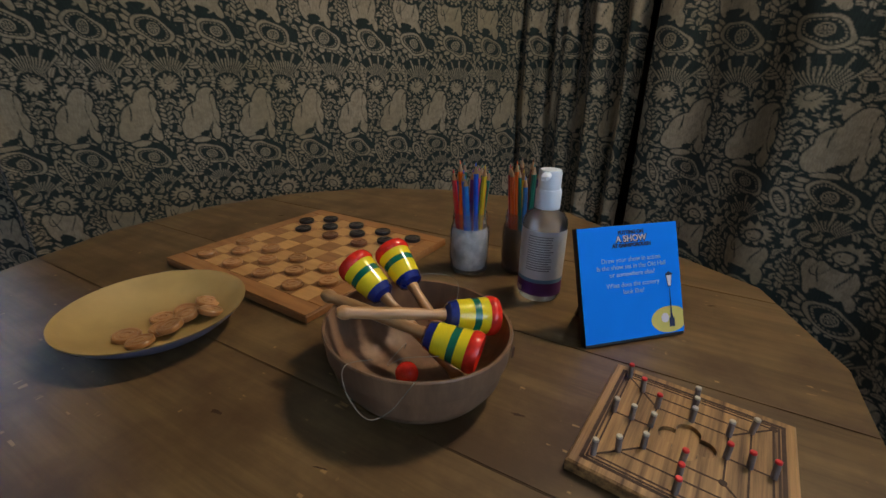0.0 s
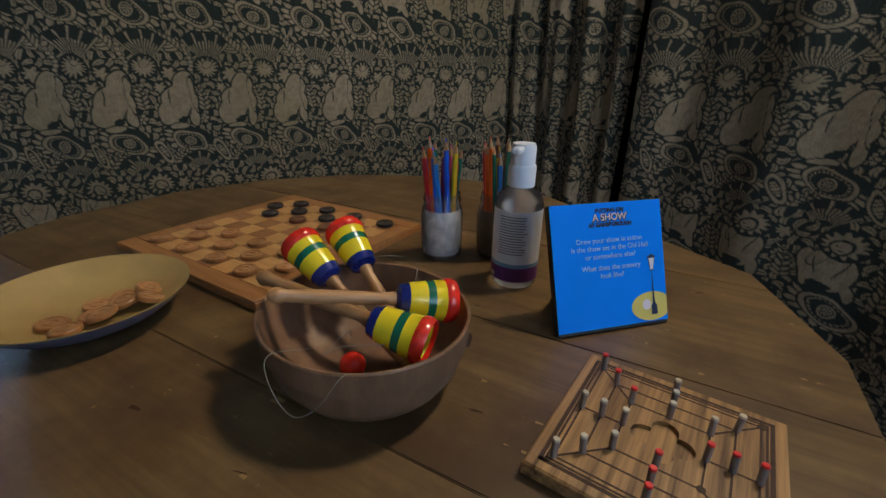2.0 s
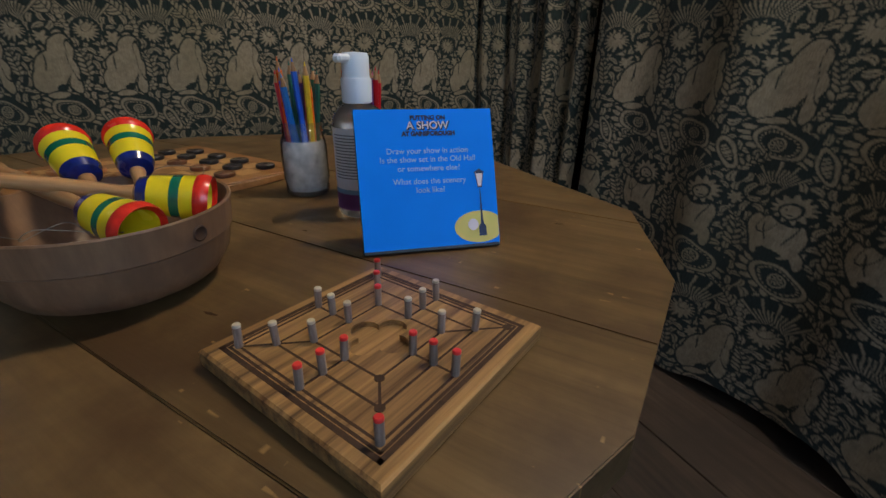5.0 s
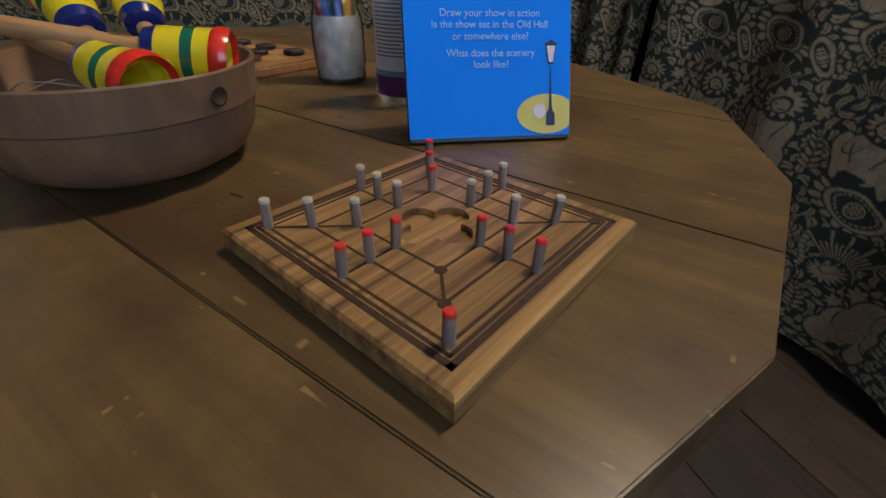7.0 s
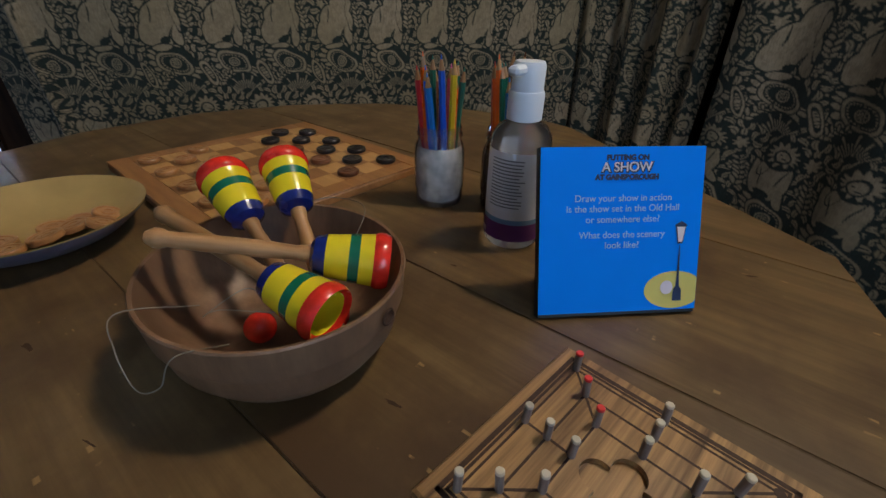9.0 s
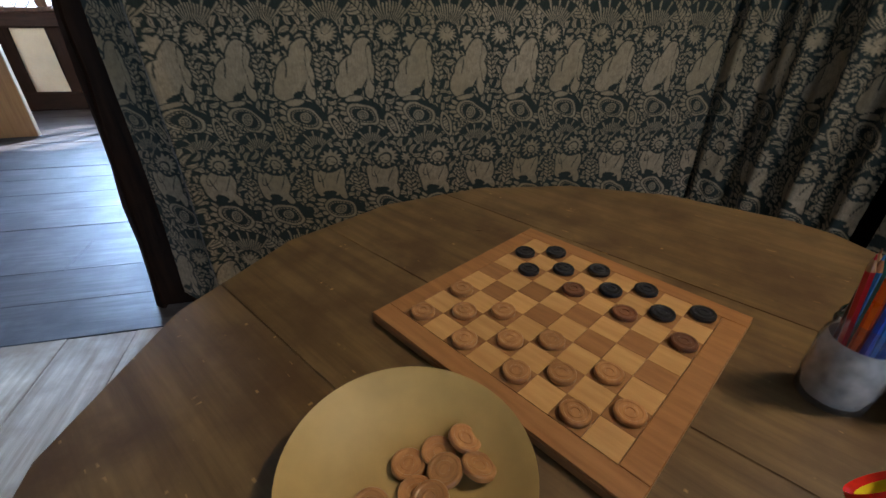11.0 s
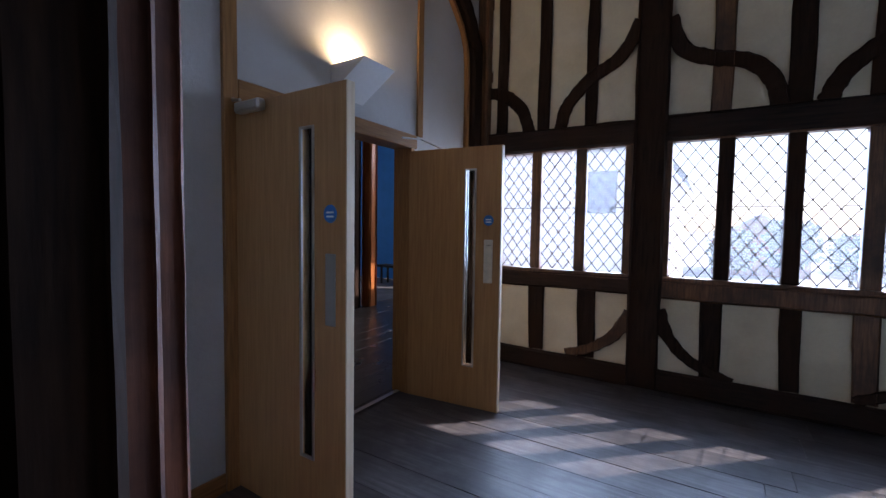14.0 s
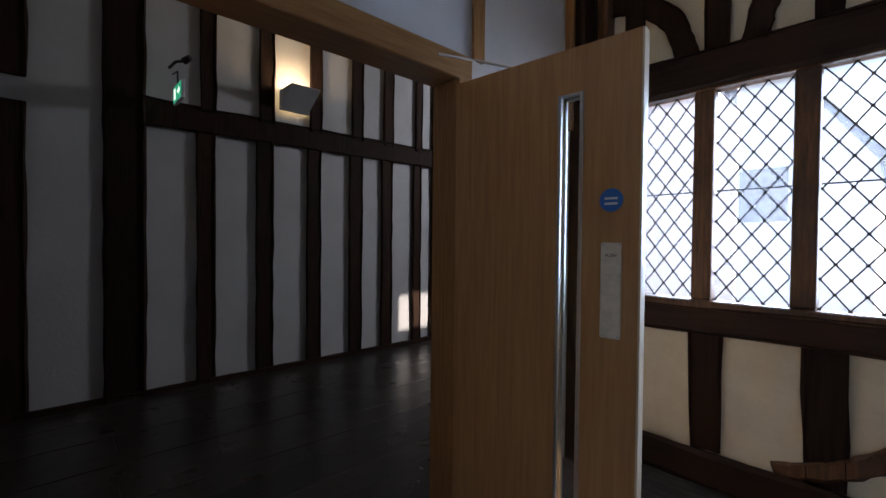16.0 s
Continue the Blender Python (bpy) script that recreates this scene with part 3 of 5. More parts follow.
# ---- setting: partition to the curtained corner, with its posts ----
wall_south = thing("wall_south", pose(0, 0, 0), "dark timber partition with a curtained opening", "wall", kind="structure")
part("panel", box(0.0, 1.40, -4.30, -4.16, 0, GALLERY_TOP), WHITE, wall_south)
part("panel", box(2.87, 8.0, -4.30, -4.16, 0, GALLERY_TOP), WHITE, wall_south)
part("panel", box(1.24, 2.87, -4.30, -4.16, 2.3, GALLERY_TOP), WHITE, wall_south)
part("post", sweep(straight((1.515, -4.205, 0.0), (1.46, -4.205, 2.4), 0.15), 0.20, 0.18, (0, 1, 0), 0.006, 101), OAK_DARK, wall_south, "dark oak door post, chipped and leaning")
part("post_moulding", sweep(straight((1.455, -4.045, 0.0), (1.42, -4.03, 2.4), 0.15), 0.13, 0.13, (0, 1, 0), 0.003, 102), OAK_DARK, wall_south)
part("post_moulding", sweep(straight((1.435, -3.955, 0.0), (1.40, -3.945, 2.4), 0.15), 0.09, 0.075, (0, 1, 0), 0.002, 103), OAK_POST_LIT, wall_south, "red-brown moulded oak post edge, gallery light put into its colour")
part("post_moulding", sweep(straight((1.425, -3.895, 0.0), (1.39, -3.885, 2.4), 0.15), 0.06, 0.05, (0, 1, 0), 0.002, 106), OAK_POST_LIT, wall_south)
part("post", sweep(straight((2.770, -4.20, 0.0), (2.85, -4.20, 2.4), 0.15), 0.175, 0.20, (0, 1, 0), 0.007, 104), OAK_DARK, wall_south, "dark oak post beside the opening")
part("head", sweep(straight((1.2, -4.18, 2.34), (2.9, -4.18, 2.34)), 0.16, 0.2, (0, 1, 0), 0.006, 105), OAK_DARK_X, wall_south)
wall_east = linked("wall_east", box(7.6, 7.75, -4.2, 0.2, 0, GALLERY_TOP), WHITE)
tagged(wall_east, "plain white plaster end wall of the gallery", "wall", kind="structure")
ceiling = linked("ceiling", box(-3.2, 7.8, -4.4, 0.25, GALLERY_TOP, GALLERY_TOP + 0.12), WHITE)
tagged(ceiling, "plain white gallery ceiling", "ceiling", kind="structure")

# ---- setting: corridor beyond the doors ----
wall_corridor = thing("wall_corridor", pose(-2.93, 0, 0), "timber-framed corridor wall with white plaster and dark studs", "wall", kind="structure")
part("plaster_panel", box(-0.16, 0.0, -4.6, 1.15, 0, GALLERY_TOP), WHITE, wall_corridor)


def timber_corridor(name, path, w, depth=0.09, mat=OAK_DARK, seed=0):
    return part(name, sweep([(0.035 - depth / 2 + 0.01, y, z) for y, z in path], w, depth, (1, 0, 0), 0.007, seed), mat, wall_corridor)


timber_corridor("post", line2((-2.255, 0), (-2.255, 3.9)), 0.29, 0.16, seed=120)
for k, (a, b) in enumerate(((-3.05, -2.83), (-1.746, -1.584), (-1.231, -1.054), (-0.708, -0.54), (-0.199, -0.02), (0.243, 0.41), (0.732, 0.87))):
    timber_corridor("stud", line2(((a + b) / 2, 0.05), ((a + b) / 2, 2.30)), b - a, seed=121 + k)
    timber_corridor("stud", line2(((a + b) / 2 + 0.02, 2.48), ((a + b) / 2 + 0.02, 3.9)), b - a - 0.02, seed=131 + k)
timber_corridor("rail", line2((-2.15, 2.39), (1.08, 2.42)), 0.24, 0.11, OAK_DARK, 140)
timber_corridor("rail", line2((-4.5, 0.02), (1.08, 0.02)), 0.07, 0.10, OAK_DARK, 141)
timber_corridor("post", line2((1.13, 0), (1.13, 3.9)), 0.17, 0.2, seed=142)
part("post", sweep(straight((0.02, 1.44, 0), (0.02, 1.44, 3.2)), 0.20, 0.22, (1, 0, 0), 0.006, 143), OAK_ORANGE_SUNLIT, wall_corridor, "orange-brown oak post with sunlight put into its colour")
sconce(pose(-2.88, -0.86, 2.63), "white wedge uplighter on the corridor's timber wall", 3)
# Unseen high opening, cut so that sun reaches the corridor wall and post.
wall_corridor_east = thing("wall_corridor_east", pose(0, 0, 0), "grey boarded corridor wall, colour darkened for shade, with an added high opening", "wall", kind="structure")
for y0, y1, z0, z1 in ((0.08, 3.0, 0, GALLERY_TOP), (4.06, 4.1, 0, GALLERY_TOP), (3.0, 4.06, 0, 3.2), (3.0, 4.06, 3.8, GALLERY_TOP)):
    part("plaster_panel", box(-0.30, -0.16, y0, y1, z0, z1), BOARDS_SHADED, wall_corridor_east)
wall_corridor_end = linked("wall_corridor_end", box(-3.2, -0.0, -4.75, -4.6, 0, GALLERY_TOP), WHITE)
tagged(wall_corridor_end, "plain white wall closing the corridor", "wall", kind="structure")
corridor_far = linked("wall_corridor_far", box(-2.95, -0.16, 4.1, 4.2, 0, GALLERY_TOP), WHITE)
tagged(corridor_far, "plain white wall at the corridor's far end", "wall", kind="structure")
room_wall = linked("wall_blue", box(-6.2, -2.95, 4.6, 4.75, 0, GALLERY_TOP), BLUE_WALL)
tagged(room_wall, "bright blue painted wall of the room beyond", "wall", kind="structure")
room_side = linked("wall_side", box(-6.2, -6.05, 1.1, 4.6, 0, GALLERY_TOP), WHITE)
tagged(room_side, "plain white side wall of the far room", "wall", kind="structure")
room_back = linked("wall_back", box(-6.05, -3.1, 1.1, 1.22, 0, GALLERY_TOP), WHITE)
tagged(room_back, "plain white wall behind the corridor wall", "wall", kind="structure")
ceiling_2 = linked("ceiling", box(-6.2, -0.16, 0.25, 4.75, GALLERY_TOP, GALLERY_TOP + 0.1), WHITE)
tagged(ceiling_2, "plain white corridor ceiling", "ceiling", kind="structure")
bench = thing("bench", pose(-4.2, 3.9, 0), "low dark bench against the blue wall", "bench")
part("seat", box(-0.5, 0.5, -0.18, 0.18, 0.40, 0.46, 0.01), BLACK, bench)
for sx in (-0.42, 0.38):
    for sy in (-0.14, 0.10):
        part("leg", box(sx, sx + 0.04, sy, sy + 0.04, 0, 0.40, 0.003), BLACK, bench)

# ---- setting: curtained corner ----
booth_west = linked("wall_booth_west", box(-0.14, 0.0, -8.4, -4.46, 0, 2.75), WHITE)
tagged(booth_west, "plain white wall of the curtained corner", "wall", kind="structure")
# Added wall in dark oak colour, so the gap between curtains stays black.
booth_east = linked("wall_booth_east", box(5.25, 5.4, -8.4, -4.3, 0, 2.75), OAK_DARK)
tagged(booth_east, "added dark wall behind the curtain gap", "wall", kind="structure")
# Unseen wall; its opening is added to hold a fill lamp.
booth_south = thing("wall_booth_south", pose(0, 0, 0), "unseen white wall with an added opening for a fill lamp", "wall", kind="structure")
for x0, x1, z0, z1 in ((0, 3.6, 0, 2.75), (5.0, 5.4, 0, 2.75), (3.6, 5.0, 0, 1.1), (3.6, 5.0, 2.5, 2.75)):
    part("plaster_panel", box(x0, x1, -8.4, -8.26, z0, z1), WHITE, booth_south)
booth_ceiling = linked("ceiling", box(-0.14, 5.4, -8.4, -4.3, 2.75, 2.85), WHITE)
tagged(booth_ceiling, "plain ceiling over the curtained corner", "ceiling", kind="structure")
# Fill lamp in the added opening, brightening table, notice and curtains.
lamp("opening_fill", "AREA", look((4.2, -8.2, 1.8), (4.1, -5.0, 1.0)), 1.2, (0.78, 0.88, 1.0), size=1.3, size_y=1.3)
# Unseen fixture; its place is judged from shadows and the brighter table side.
ceiling_light = thing("ceiling_light", pose(4.80, -6.00, 2.75), "unseen round white ceiling light beside the long curtain", "ceiling light")
part("base", lathe([(0, 0), (0.16, 0), (0.16, -0.03), (0.15, -0.03), (0, -0.03)], 32), LAMP_WHITE, ceiling_light)
part("diffuser", lathe([(0.15, -0.03), (0.14, -0.06), (0.09, -0.08), (0, -0.085)], 32), glowing("warm_diffuser", (1.0, 0.80, 0.55), 0.6), ceiling_light, "", True)
lamp("ceiling_glow", "AREA", look((4.79, -6.00, 2.65), (4.0, -5.5, 0.9)), 2.9, (1.0, 0.84, 0.62), size=0.24, size_y=0.24, spread=radians(112))


PRINT_U, PRINT_V = 0.185, 0.74


def print_field(x, z):
    """The printed motif: 1 on bare linen, 0 on green. Two bare beasts, wheel-eyed paisleys, plumes, ferns and pods on a ground of small curled leaves."""
    U, V = PRINT_U, PRINT_V

    def near(cx, cz):
        return (x - cx + U / 2) % U - U / 2, (z - cz + V / 2) % V - V / 2

    def ell(cx, cz, a, b, turn=0.0):
        c, d = math.cos(radians(turn)), math.sin(radians(turn))
        u, v = near(cx, cz)
        p, q = (u * c + v * d) / a, (-u * d + v * c) / b
        return np.sqrt(p * p + q * q), np.arctan2(q, p)

    # ground: small leaves on a bent lattice, each with its own turn
    du, dv = U / 7, V / 32
    row = np.floor(z / dv)
    p = x / du + 0.5 * (row % 2)
    h = np.sin((row % 32) * 12.9898 + (np.floor(p) % 7) * 78.233) * 43758.5453
    h = h - np.floor(h)
    lx, ly = (p - np.floor(p) - 0.5) * du, (z / dv - row - 0.5) * dv
    c, d = np.cos(h * 5.0), np.sin(h * 5.0)
    q, w = lx * c + ly * d, -lx * d + ly * c
    bow = w - 26 * q * q + 0.0028
    f = ((q / 0.0158) ** 2 + (bow / 0.0066) ** 2 < 1).astype(float)
    f[np.abs(bow) < 0.0009] = 0.0

    def on(mask):
        f[mask] = 1.0

    def off(mask):
        f[mask] = 0.0

    def leaf(cx, cz, a, b, turn, vein=True):
        off(ell(cx, cz, a + 0.0034, b + 0.0034, turn)[0] < 1)
        r, t = ell(cx, cz, a, b, turn)
        on(r < 1)
        if vein:
            off((np.abs(np.sin(t)) * r < 0.13) & (r < 0.8))

    def frond(cx, cz, length, turn, n, size, curl=0.0):
        for k in range(n):
            t = k / (n - 1)
            ang = radians(turn + curl * t)
            bx, bz = cx + length * t * math.cos(ang), cz + length * t * math.sin(ang)
            for side in (-1, 1):
                g = math.degrees(ang) + side * 52
                m = size * (1 - 0.45 * t)
                leaf(bx + side * -0.62 * m * math.sin(ang) + 0.5 * m * math.cos(ang), bz + side * 0.62 * m * math.cos(ang) + 0.5 * m * math.sin(ang), m, m * 0.36, g, False)

    def plume(cx, cz, r0, r1, lo, hi, n):
        r, a = ell(cx, cz, 1, 1)
        fan = (a > radians(lo)) & (a < radians(hi))
        off((r < r1 + 0.006) & fan)
        k = (a - radians(lo)) / (radians(hi) - radians(lo)) * n
        on((r > r0) & (r < r1 * (0.82 + 0.18 * np.cos(np.floor(k) * 2.1))) & fan & (np.abs(k - np.floor(k) - 0.5) < 0.20 + 0.06 * (r / r1)))

    def burst(cx, cz, r0, n, depth=0.25, wide=1.0):
        """A ragged leaf or mane."""
        r, a = ell(cx, cz, r0 * wide, r0)
        off(r < 1.25 + depth)
        on(r < 1 + depth * np.sin(a * n + 1.2 * np.sin(a * 2)))

    def paisley(cx, cz, turn, grow=1.0):
        r, a = ell(cx, cz, 0.060 * grow, 0.035 * grow, turn)
        low = np.sin(a) < 0.35
        off(r < 1.62)
        on((r < 1.42 + 0.12 * np.cos(a * 17)) & (r > 1.10) & (np.cos(a * 17) > -0.62) & low)
        on((r < 1.02) & (r > 0.84))
        on((r < 0.76) & (r > 0.66) & (np.cos(a * 24) > -0.3))
        r, a = ell(cx, cz, 0.0185 * grow, 0.0185 * grow)
        off(r < 1.12)
        on((r < 1.0) & (r > 0.78))
        on((r < 0.66) & (r > 0.22) & (np.cos(a * 8) > -0.35))
        on(r < 0.13)

    def rosette(cx, cz, r0, n=6):
        r, a = ell(cx, cz, r0, r0)
        off(r < 1.2)
        on((r < 0.85 + 0.15 * np.cos(a * n)) & (r > 0.36) & (np.cos(a * n) > -0.75))
        on(r < 0.22)

    def body(pieces):
        for grow, put in ((0.0050, off), (0.0, on)):
            for cx, cz, a, b, t in pieces:
                put(ell(cx, cz, a + grow, b + grow, t)[0] < 1)

    paisley(0.092, 1.185, -28)
    paisley(0.012, 0.775, -24, 0.92)
    frond(0.020, 1.070, 0.075, 118, 7, 0.0165, 22)
    frond(0.135, 0.700, 0.060, 70, 5, 0.0120, -30)
    frond(0.078, 0.885, 0.085, 84, 7, 0.0125, 18)
    plume(0.112, 1.025, 0.020, 0.104, 42, 134, 13)
    plume(0.034, 0.668, 0.018, 0.066, 30, 150, 12)
    burst(0.104, 1.018, 0.025, 15, 0.26, 1.1)
    off(np.abs(ell(0.108, 1.030, 0.014, 0.011, 30)[0] - 1) < 0.09)
    for k in range(7):
        r, a = ell(0.052 + 0.007 * math.sin(k * 0.9), 1.010 + 0.0125 * k, 0.0072, 0.0062)
        off(r < 1.35)
        on(r < 1)
    burst(-0.012, 0.998, 0.019, 7, 0.28)
    burst(-0.046, 0.955, 0.014, 7, 0.30)
    rosette(0.064, 0.852, 0.018)
    rosette(0.150, 0.560, 0.016)
    leaf(0.108, 0.740, 0.044, 0.0165, 112, False)
    r, a = ell(0.108, 0.740, 0.034, 0.0105, 112)
    off(r < 1)
    on((r < 0.72) & (np.sin(ell(0.108, 0.740, 0.004, 1, 112)[0] * 3) > -0.5))
    # beast with a hanging head
    body(((0.022, 0.956, 0.033, 0.050, -14), (0.004, 0.908, 0.056, 0.050, 0), (-0.032, 0.872, 0.034, 0.042, -20), (0.040, 0.870, 0.016, 0.042, 6)))
    off(ell(-0.024, 0.925, 0.0022, 0.026, -6)[0] < 1)
    off(ell(0.002, 0.846, 0.017, 0.009, 8)[0] < 1)
    off(ell(0.019, 0.862, 0.0026, 0.020, -24)[0] < 1)
    off(ell(0.027, 0.866, 0.0020, 0.024, -12)[0] < 1)
    off(np.abs(ell(0.050, 0.930, 0.012, 0.060, 4)[0] - 1) < 0.06)
    leaf(-0.012, 0.826, 0.030, 0.0085, 6, False)
    # maned beast looking back
    body(((0.062, 0.575, 0.052, 0.032, 12), (0.092, 0.545, 0.022, 0.046, -16), (0.026, 0.552, 0.016, 0.050, 10), (0.108, 0.508, 0.012, 0.026, 20), (0.062, 0.540, 0.040, 0.018, 0)))
    burst(0.078, 0.632, 0.030, 13, 0.20, 1.15)
    body(((0.076, 0.626, 0.017, 0.015, 0),))
    off(ell(0.070, 0.630, 0.003, 0.002, 0)[0] < 1)
    off(ell(0.080, 0.619, 0.008, 0.0016, -12)[0] < 1)
    off(ell(0.060, 0.512, 0.024, 0.010, -8)[0] < 1)
    off(np.abs(ell(0.044, 0.590, 0.014, 0.034, -26)[0] - 1) < 0.06)
    off(ell(0.092, 0.566, 0.0018, 0.030, -22)[0] < 1)
    off(ell(0.040, 0.560, 0.0018, 0.026, 14)[0] < 1)
    frond(-0.020, 0.505, 0.080, 82, 6, 0.0135, 16)
    burst(0.148, 0.630, 0.014, 7, 0.30)
    return f


TILE_W, TILE_H = 240, 960
TILE = print_field(*np.meshgrid((np.arange(TILE_W) + 0.5) * PRINT_U / TILE_W, (np.arange(TILE_H) + 0.5) * PRINT_V / TILE_H))


def printed(x, z):
    """The print at points of the cloth, softened over a few threads."""
    wob = 0.0022 * np.sin(x * 61 + 3 * np.sin(z * 19)) + 0.0016 * np.sin(z * 97 + x * 43)
    i, j = (x + wob) / PRINT_U * TILE_W, (z + wob) / PRINT_V * TILE_H
    total = 0
    for di, dj in ((-0.7, -0.7), (0.7, -0.7), (-0.7, 0.7), (0.7, 0.7)):
        total = total + TILE[np.floor(j + dj).astype(int) % TILE_H, np.floor(i + di).astype(int) % TILE_W]
    return total / 4


def curtain(name, plan, z_low, z_high, fold, label, seed, across, step=0.0036, hem=0.02):
    """A hanging cloth along a plan line; fold(s, z) pushes it out of that line."""
    pts = [Vector((*p, 0)) for p in plan]
    seg = [(b - a).length for a, b in zip(pts, pts[1:])]
    length = sum(seg)
    ns = int(length / step) + 1
    s = np.linspace(0, length, ns)
    cum = np.concatenate([[0], np.cumsum(seg)])
    px = np.interp(s, cum, [p.x for p in pts])
    py = np.interp(s, cum, [p.y for p in pts])
    dx, dy = np.gradient(px, s), np.gradient(py, s)
    ln = np.hypot(dx, dy)
    nx, ny = -dy / ln, dx / ln
    # close weave as high as the eye looks, wider above
    z = np.concatenate([np.arange(z_low, 1.72, step), np.arange(1.72, z_high, 0.02)])
    nz = len(z)
    S, Z = np.meshgrid(s, z)
    off = fold(S, Z)
    drop = hem * (np.sin(S * 9 + seed) + 0.6 * np.sin(S * 23 + 2 * seed)) * np.clip(1 - (Z - z_low) / 0.5, 0, 1)
    co = np.stack([px[None, :] + nx[None, :] * off, py[None, :] + ny[None, :] * off, Z + drop], -1).reshape(-1, 3)
    i = np.arange(ns * nz).reshape(nz, ns)
    quads = np.stack([i[:-1, :-1], i[:-1, 1:], i[1:, 1:], i[1:, :-1]], -1).reshape(-1, 4)
    me = bpy.data.meshes.new(name)
    me.vertices.add(len(co))
    me.vertices.foreach_set("co", co.astype(np.float32).ravel())
    me.loops.add(quads.size)
    me.loops.foreach_set("vertex_index", quads.astype(np.int32).ravel())
    me.polygons.add(len(quads))
    me.polygons.foreach_set("loop_start", np.arange(0, quads.size, 4, dtype=np.int32))
    me.update(calc_edges=True)
    at = me.attributes.new("print", "FLOAT", "POINT")
    # across: where the print's zero stands along the cloth, and how much it is drawn together
    X, ZP = (across[0] - S) * across[1], Z + 0.006 * np.sin(S * 3 + seed)
    at.data.foreach_set("value", printed(X, ZP).ravel().astype(np.float32))
    me.shade_smooth()
    me.materials.append(CLOTH)
    ob = new(name, me)
    return tagged(ob, label, "curtain")


def soft_folds(amp, waves, seed):
    return lambda S, Z: amp * (np.sin(S * waves + 0.6 * np.sin(Z * 1.3 + seed)) + 0.45 * np.sin(S * waves * 2.3 + seed + 0.8 * Z)) + 0.006 * np.sin(Z * 5 + S * 4)


def creased(base, at, width, depth, lean):
    """Folds with one deep vertical tuck."""
    return lambda S, Z: base(S, Z) - depth * np.exp(-((S - at - lean * Z) / width) ** 2)


curtain("curtain", [(4.93, -4.46), (4.0, -4.45), (3.3, -4.47), (2.92, -4.37), (2.82, -4.325)], 0.06, 2.5, creased(soft_folds(0.012, 7, 1), 1.93, 0.022, -0.035, 0.03), "cream linen curtain printed with green beasts and leaves", 1, (4.93 - 3.562, 1.0), 0.0029)
curtain("curtain", [(5.06, -5.055), (5.02, -4.86), (4.99, -4.62), (4.90, -4.44)], 0.05, 2.5, soft_folds(0.017, 38, 2), "narrow gathered green-printed linen curtain in the corner", 2, (0.1, 1.15))
curtain("curtain", [(4.95, -7.2), (5.03, -6.3), (5.05, -5.7), (5.04, -5.12)], 0.05, 2.5, soft_folds(0.017, 13, 3), "long green-printed linen curtain beside the table", 3, (1.695, 0.85), 0.0033)
curtain("curtain", [(1.60, -4.315), (1.55, -4.36), (0.9, -4.42), (0.05, -4.40)], 0.06, 2.5, soft_folds(0.012, 9, 4), "green-printed linen curtain beside the dark door post", 4, (0.05, 1.0))

# ---- the table ----
def clip_half(poly, n, c, keep_above):
    """The part of a convex outline on one side of the line n . p = c."""
    out = []
    for a, b in zip(poly, poly[1:] + poly[:1]):
        da, db = a[0] * n[0] + a[1] * n[1] - c, b[0] * n[0] + b[1] * n[1] - c
        if not keep_above:
            da, db = -da, -db
        if da >= 0:
            out.append(a)
        if da * db < 0:
            t = da / (da - db)
            out.append((a[0] + t * (b[0] - a[0]), a[1] + t * (b[1] - a[1])))
    return out


TOP = 0.765
table = thing("table", pose(3.795, -5.70, 0, 0, 0, -56), "worn brown many-sided wooden table with wide boards", "table")
ring = [(0.589 * math.cos(radians(20 * k + 9)), 0.589 * math.sin(radians(20 * k + 9))) for k in range(18)]
ring = clip_half(ring, (math.cos(radians(56)), math.sin(radians(56))), 0.522, False)
seams = (-1.0, -0.222, -0.021, 0.233, 1.0)
for a, b in zip(seams, seams[1:]):
    o = clip_half(clip_half(ring, (0, 1), a + 0.0003, True), (0, 1), b - 0.0003, False)
    part("board", prism(o, TOP - 0.026, TOP, 0.001), TABLE_WOOD, table)
part("apron", lathe([(0.44, TOP - 0.10), (0.46, TOP - 0.10), (0.46, TOP - 0.027), (0.44, TOP - 0.027)], 20), TABLE_WOOD, table)
for k in range(4):
    a = radians(45 + 90 * k)
    part("leg", sweep(straight((0.42 * math.cos(a), 0.42 * math.sin(a), 0), (0.40 * math.cos(a), 0.40 * math.sin(a), TOP - 0.03)), 0.06, 0.06, (math.cos(a), math.sin(a), 0), 0.001, 200 + k), TABLE_WOOD, table)

# ---- things on the table ----
CHECK_LIGHT = wood("maple_squares", (0.44, 0.23, 0.075), (0.58, 0.34, 0.13), (0.12, 1, 1), 90, (0.3, 0.45), None, 0.05, vary=0.08)
CHECK_DARK = wood("walnut_squares", (0.22, 0.09, 0.03), (0.34, 0.16, 0.055), (0.12, 1, 1), 90, (0.3, 0.45), None, 0.05, vary=0.12)
CHECK_EDGE = wood("board_border", (0.26, 0.11, 0.035), (0.40, 0.19, 0.065), (0.1, 1, 1), 90, (0.3, 0.45), None, 0.05, vary=0.06)
PIECE_BLACK = plain("black_stained_wood", (0.012, 0.012, 0.014), 0.38, 0, 0.3, 300)
PIECE_BROWN = wood("brown_turned_wood", (0.10, 0.035, 0.015), (0.20, 0.08, 0.035), (1, 0.2, 1), 120, (0.3, 0.45), None, 0.1)
PIECE_TAN = wood("tan_turned_wood", (0.30, 0.13, 0.045), (0.48, 0.24, 0.09), (1, 0.2, 1), 120, (0.26, 0.42), None, 0.1, vary=0.2)
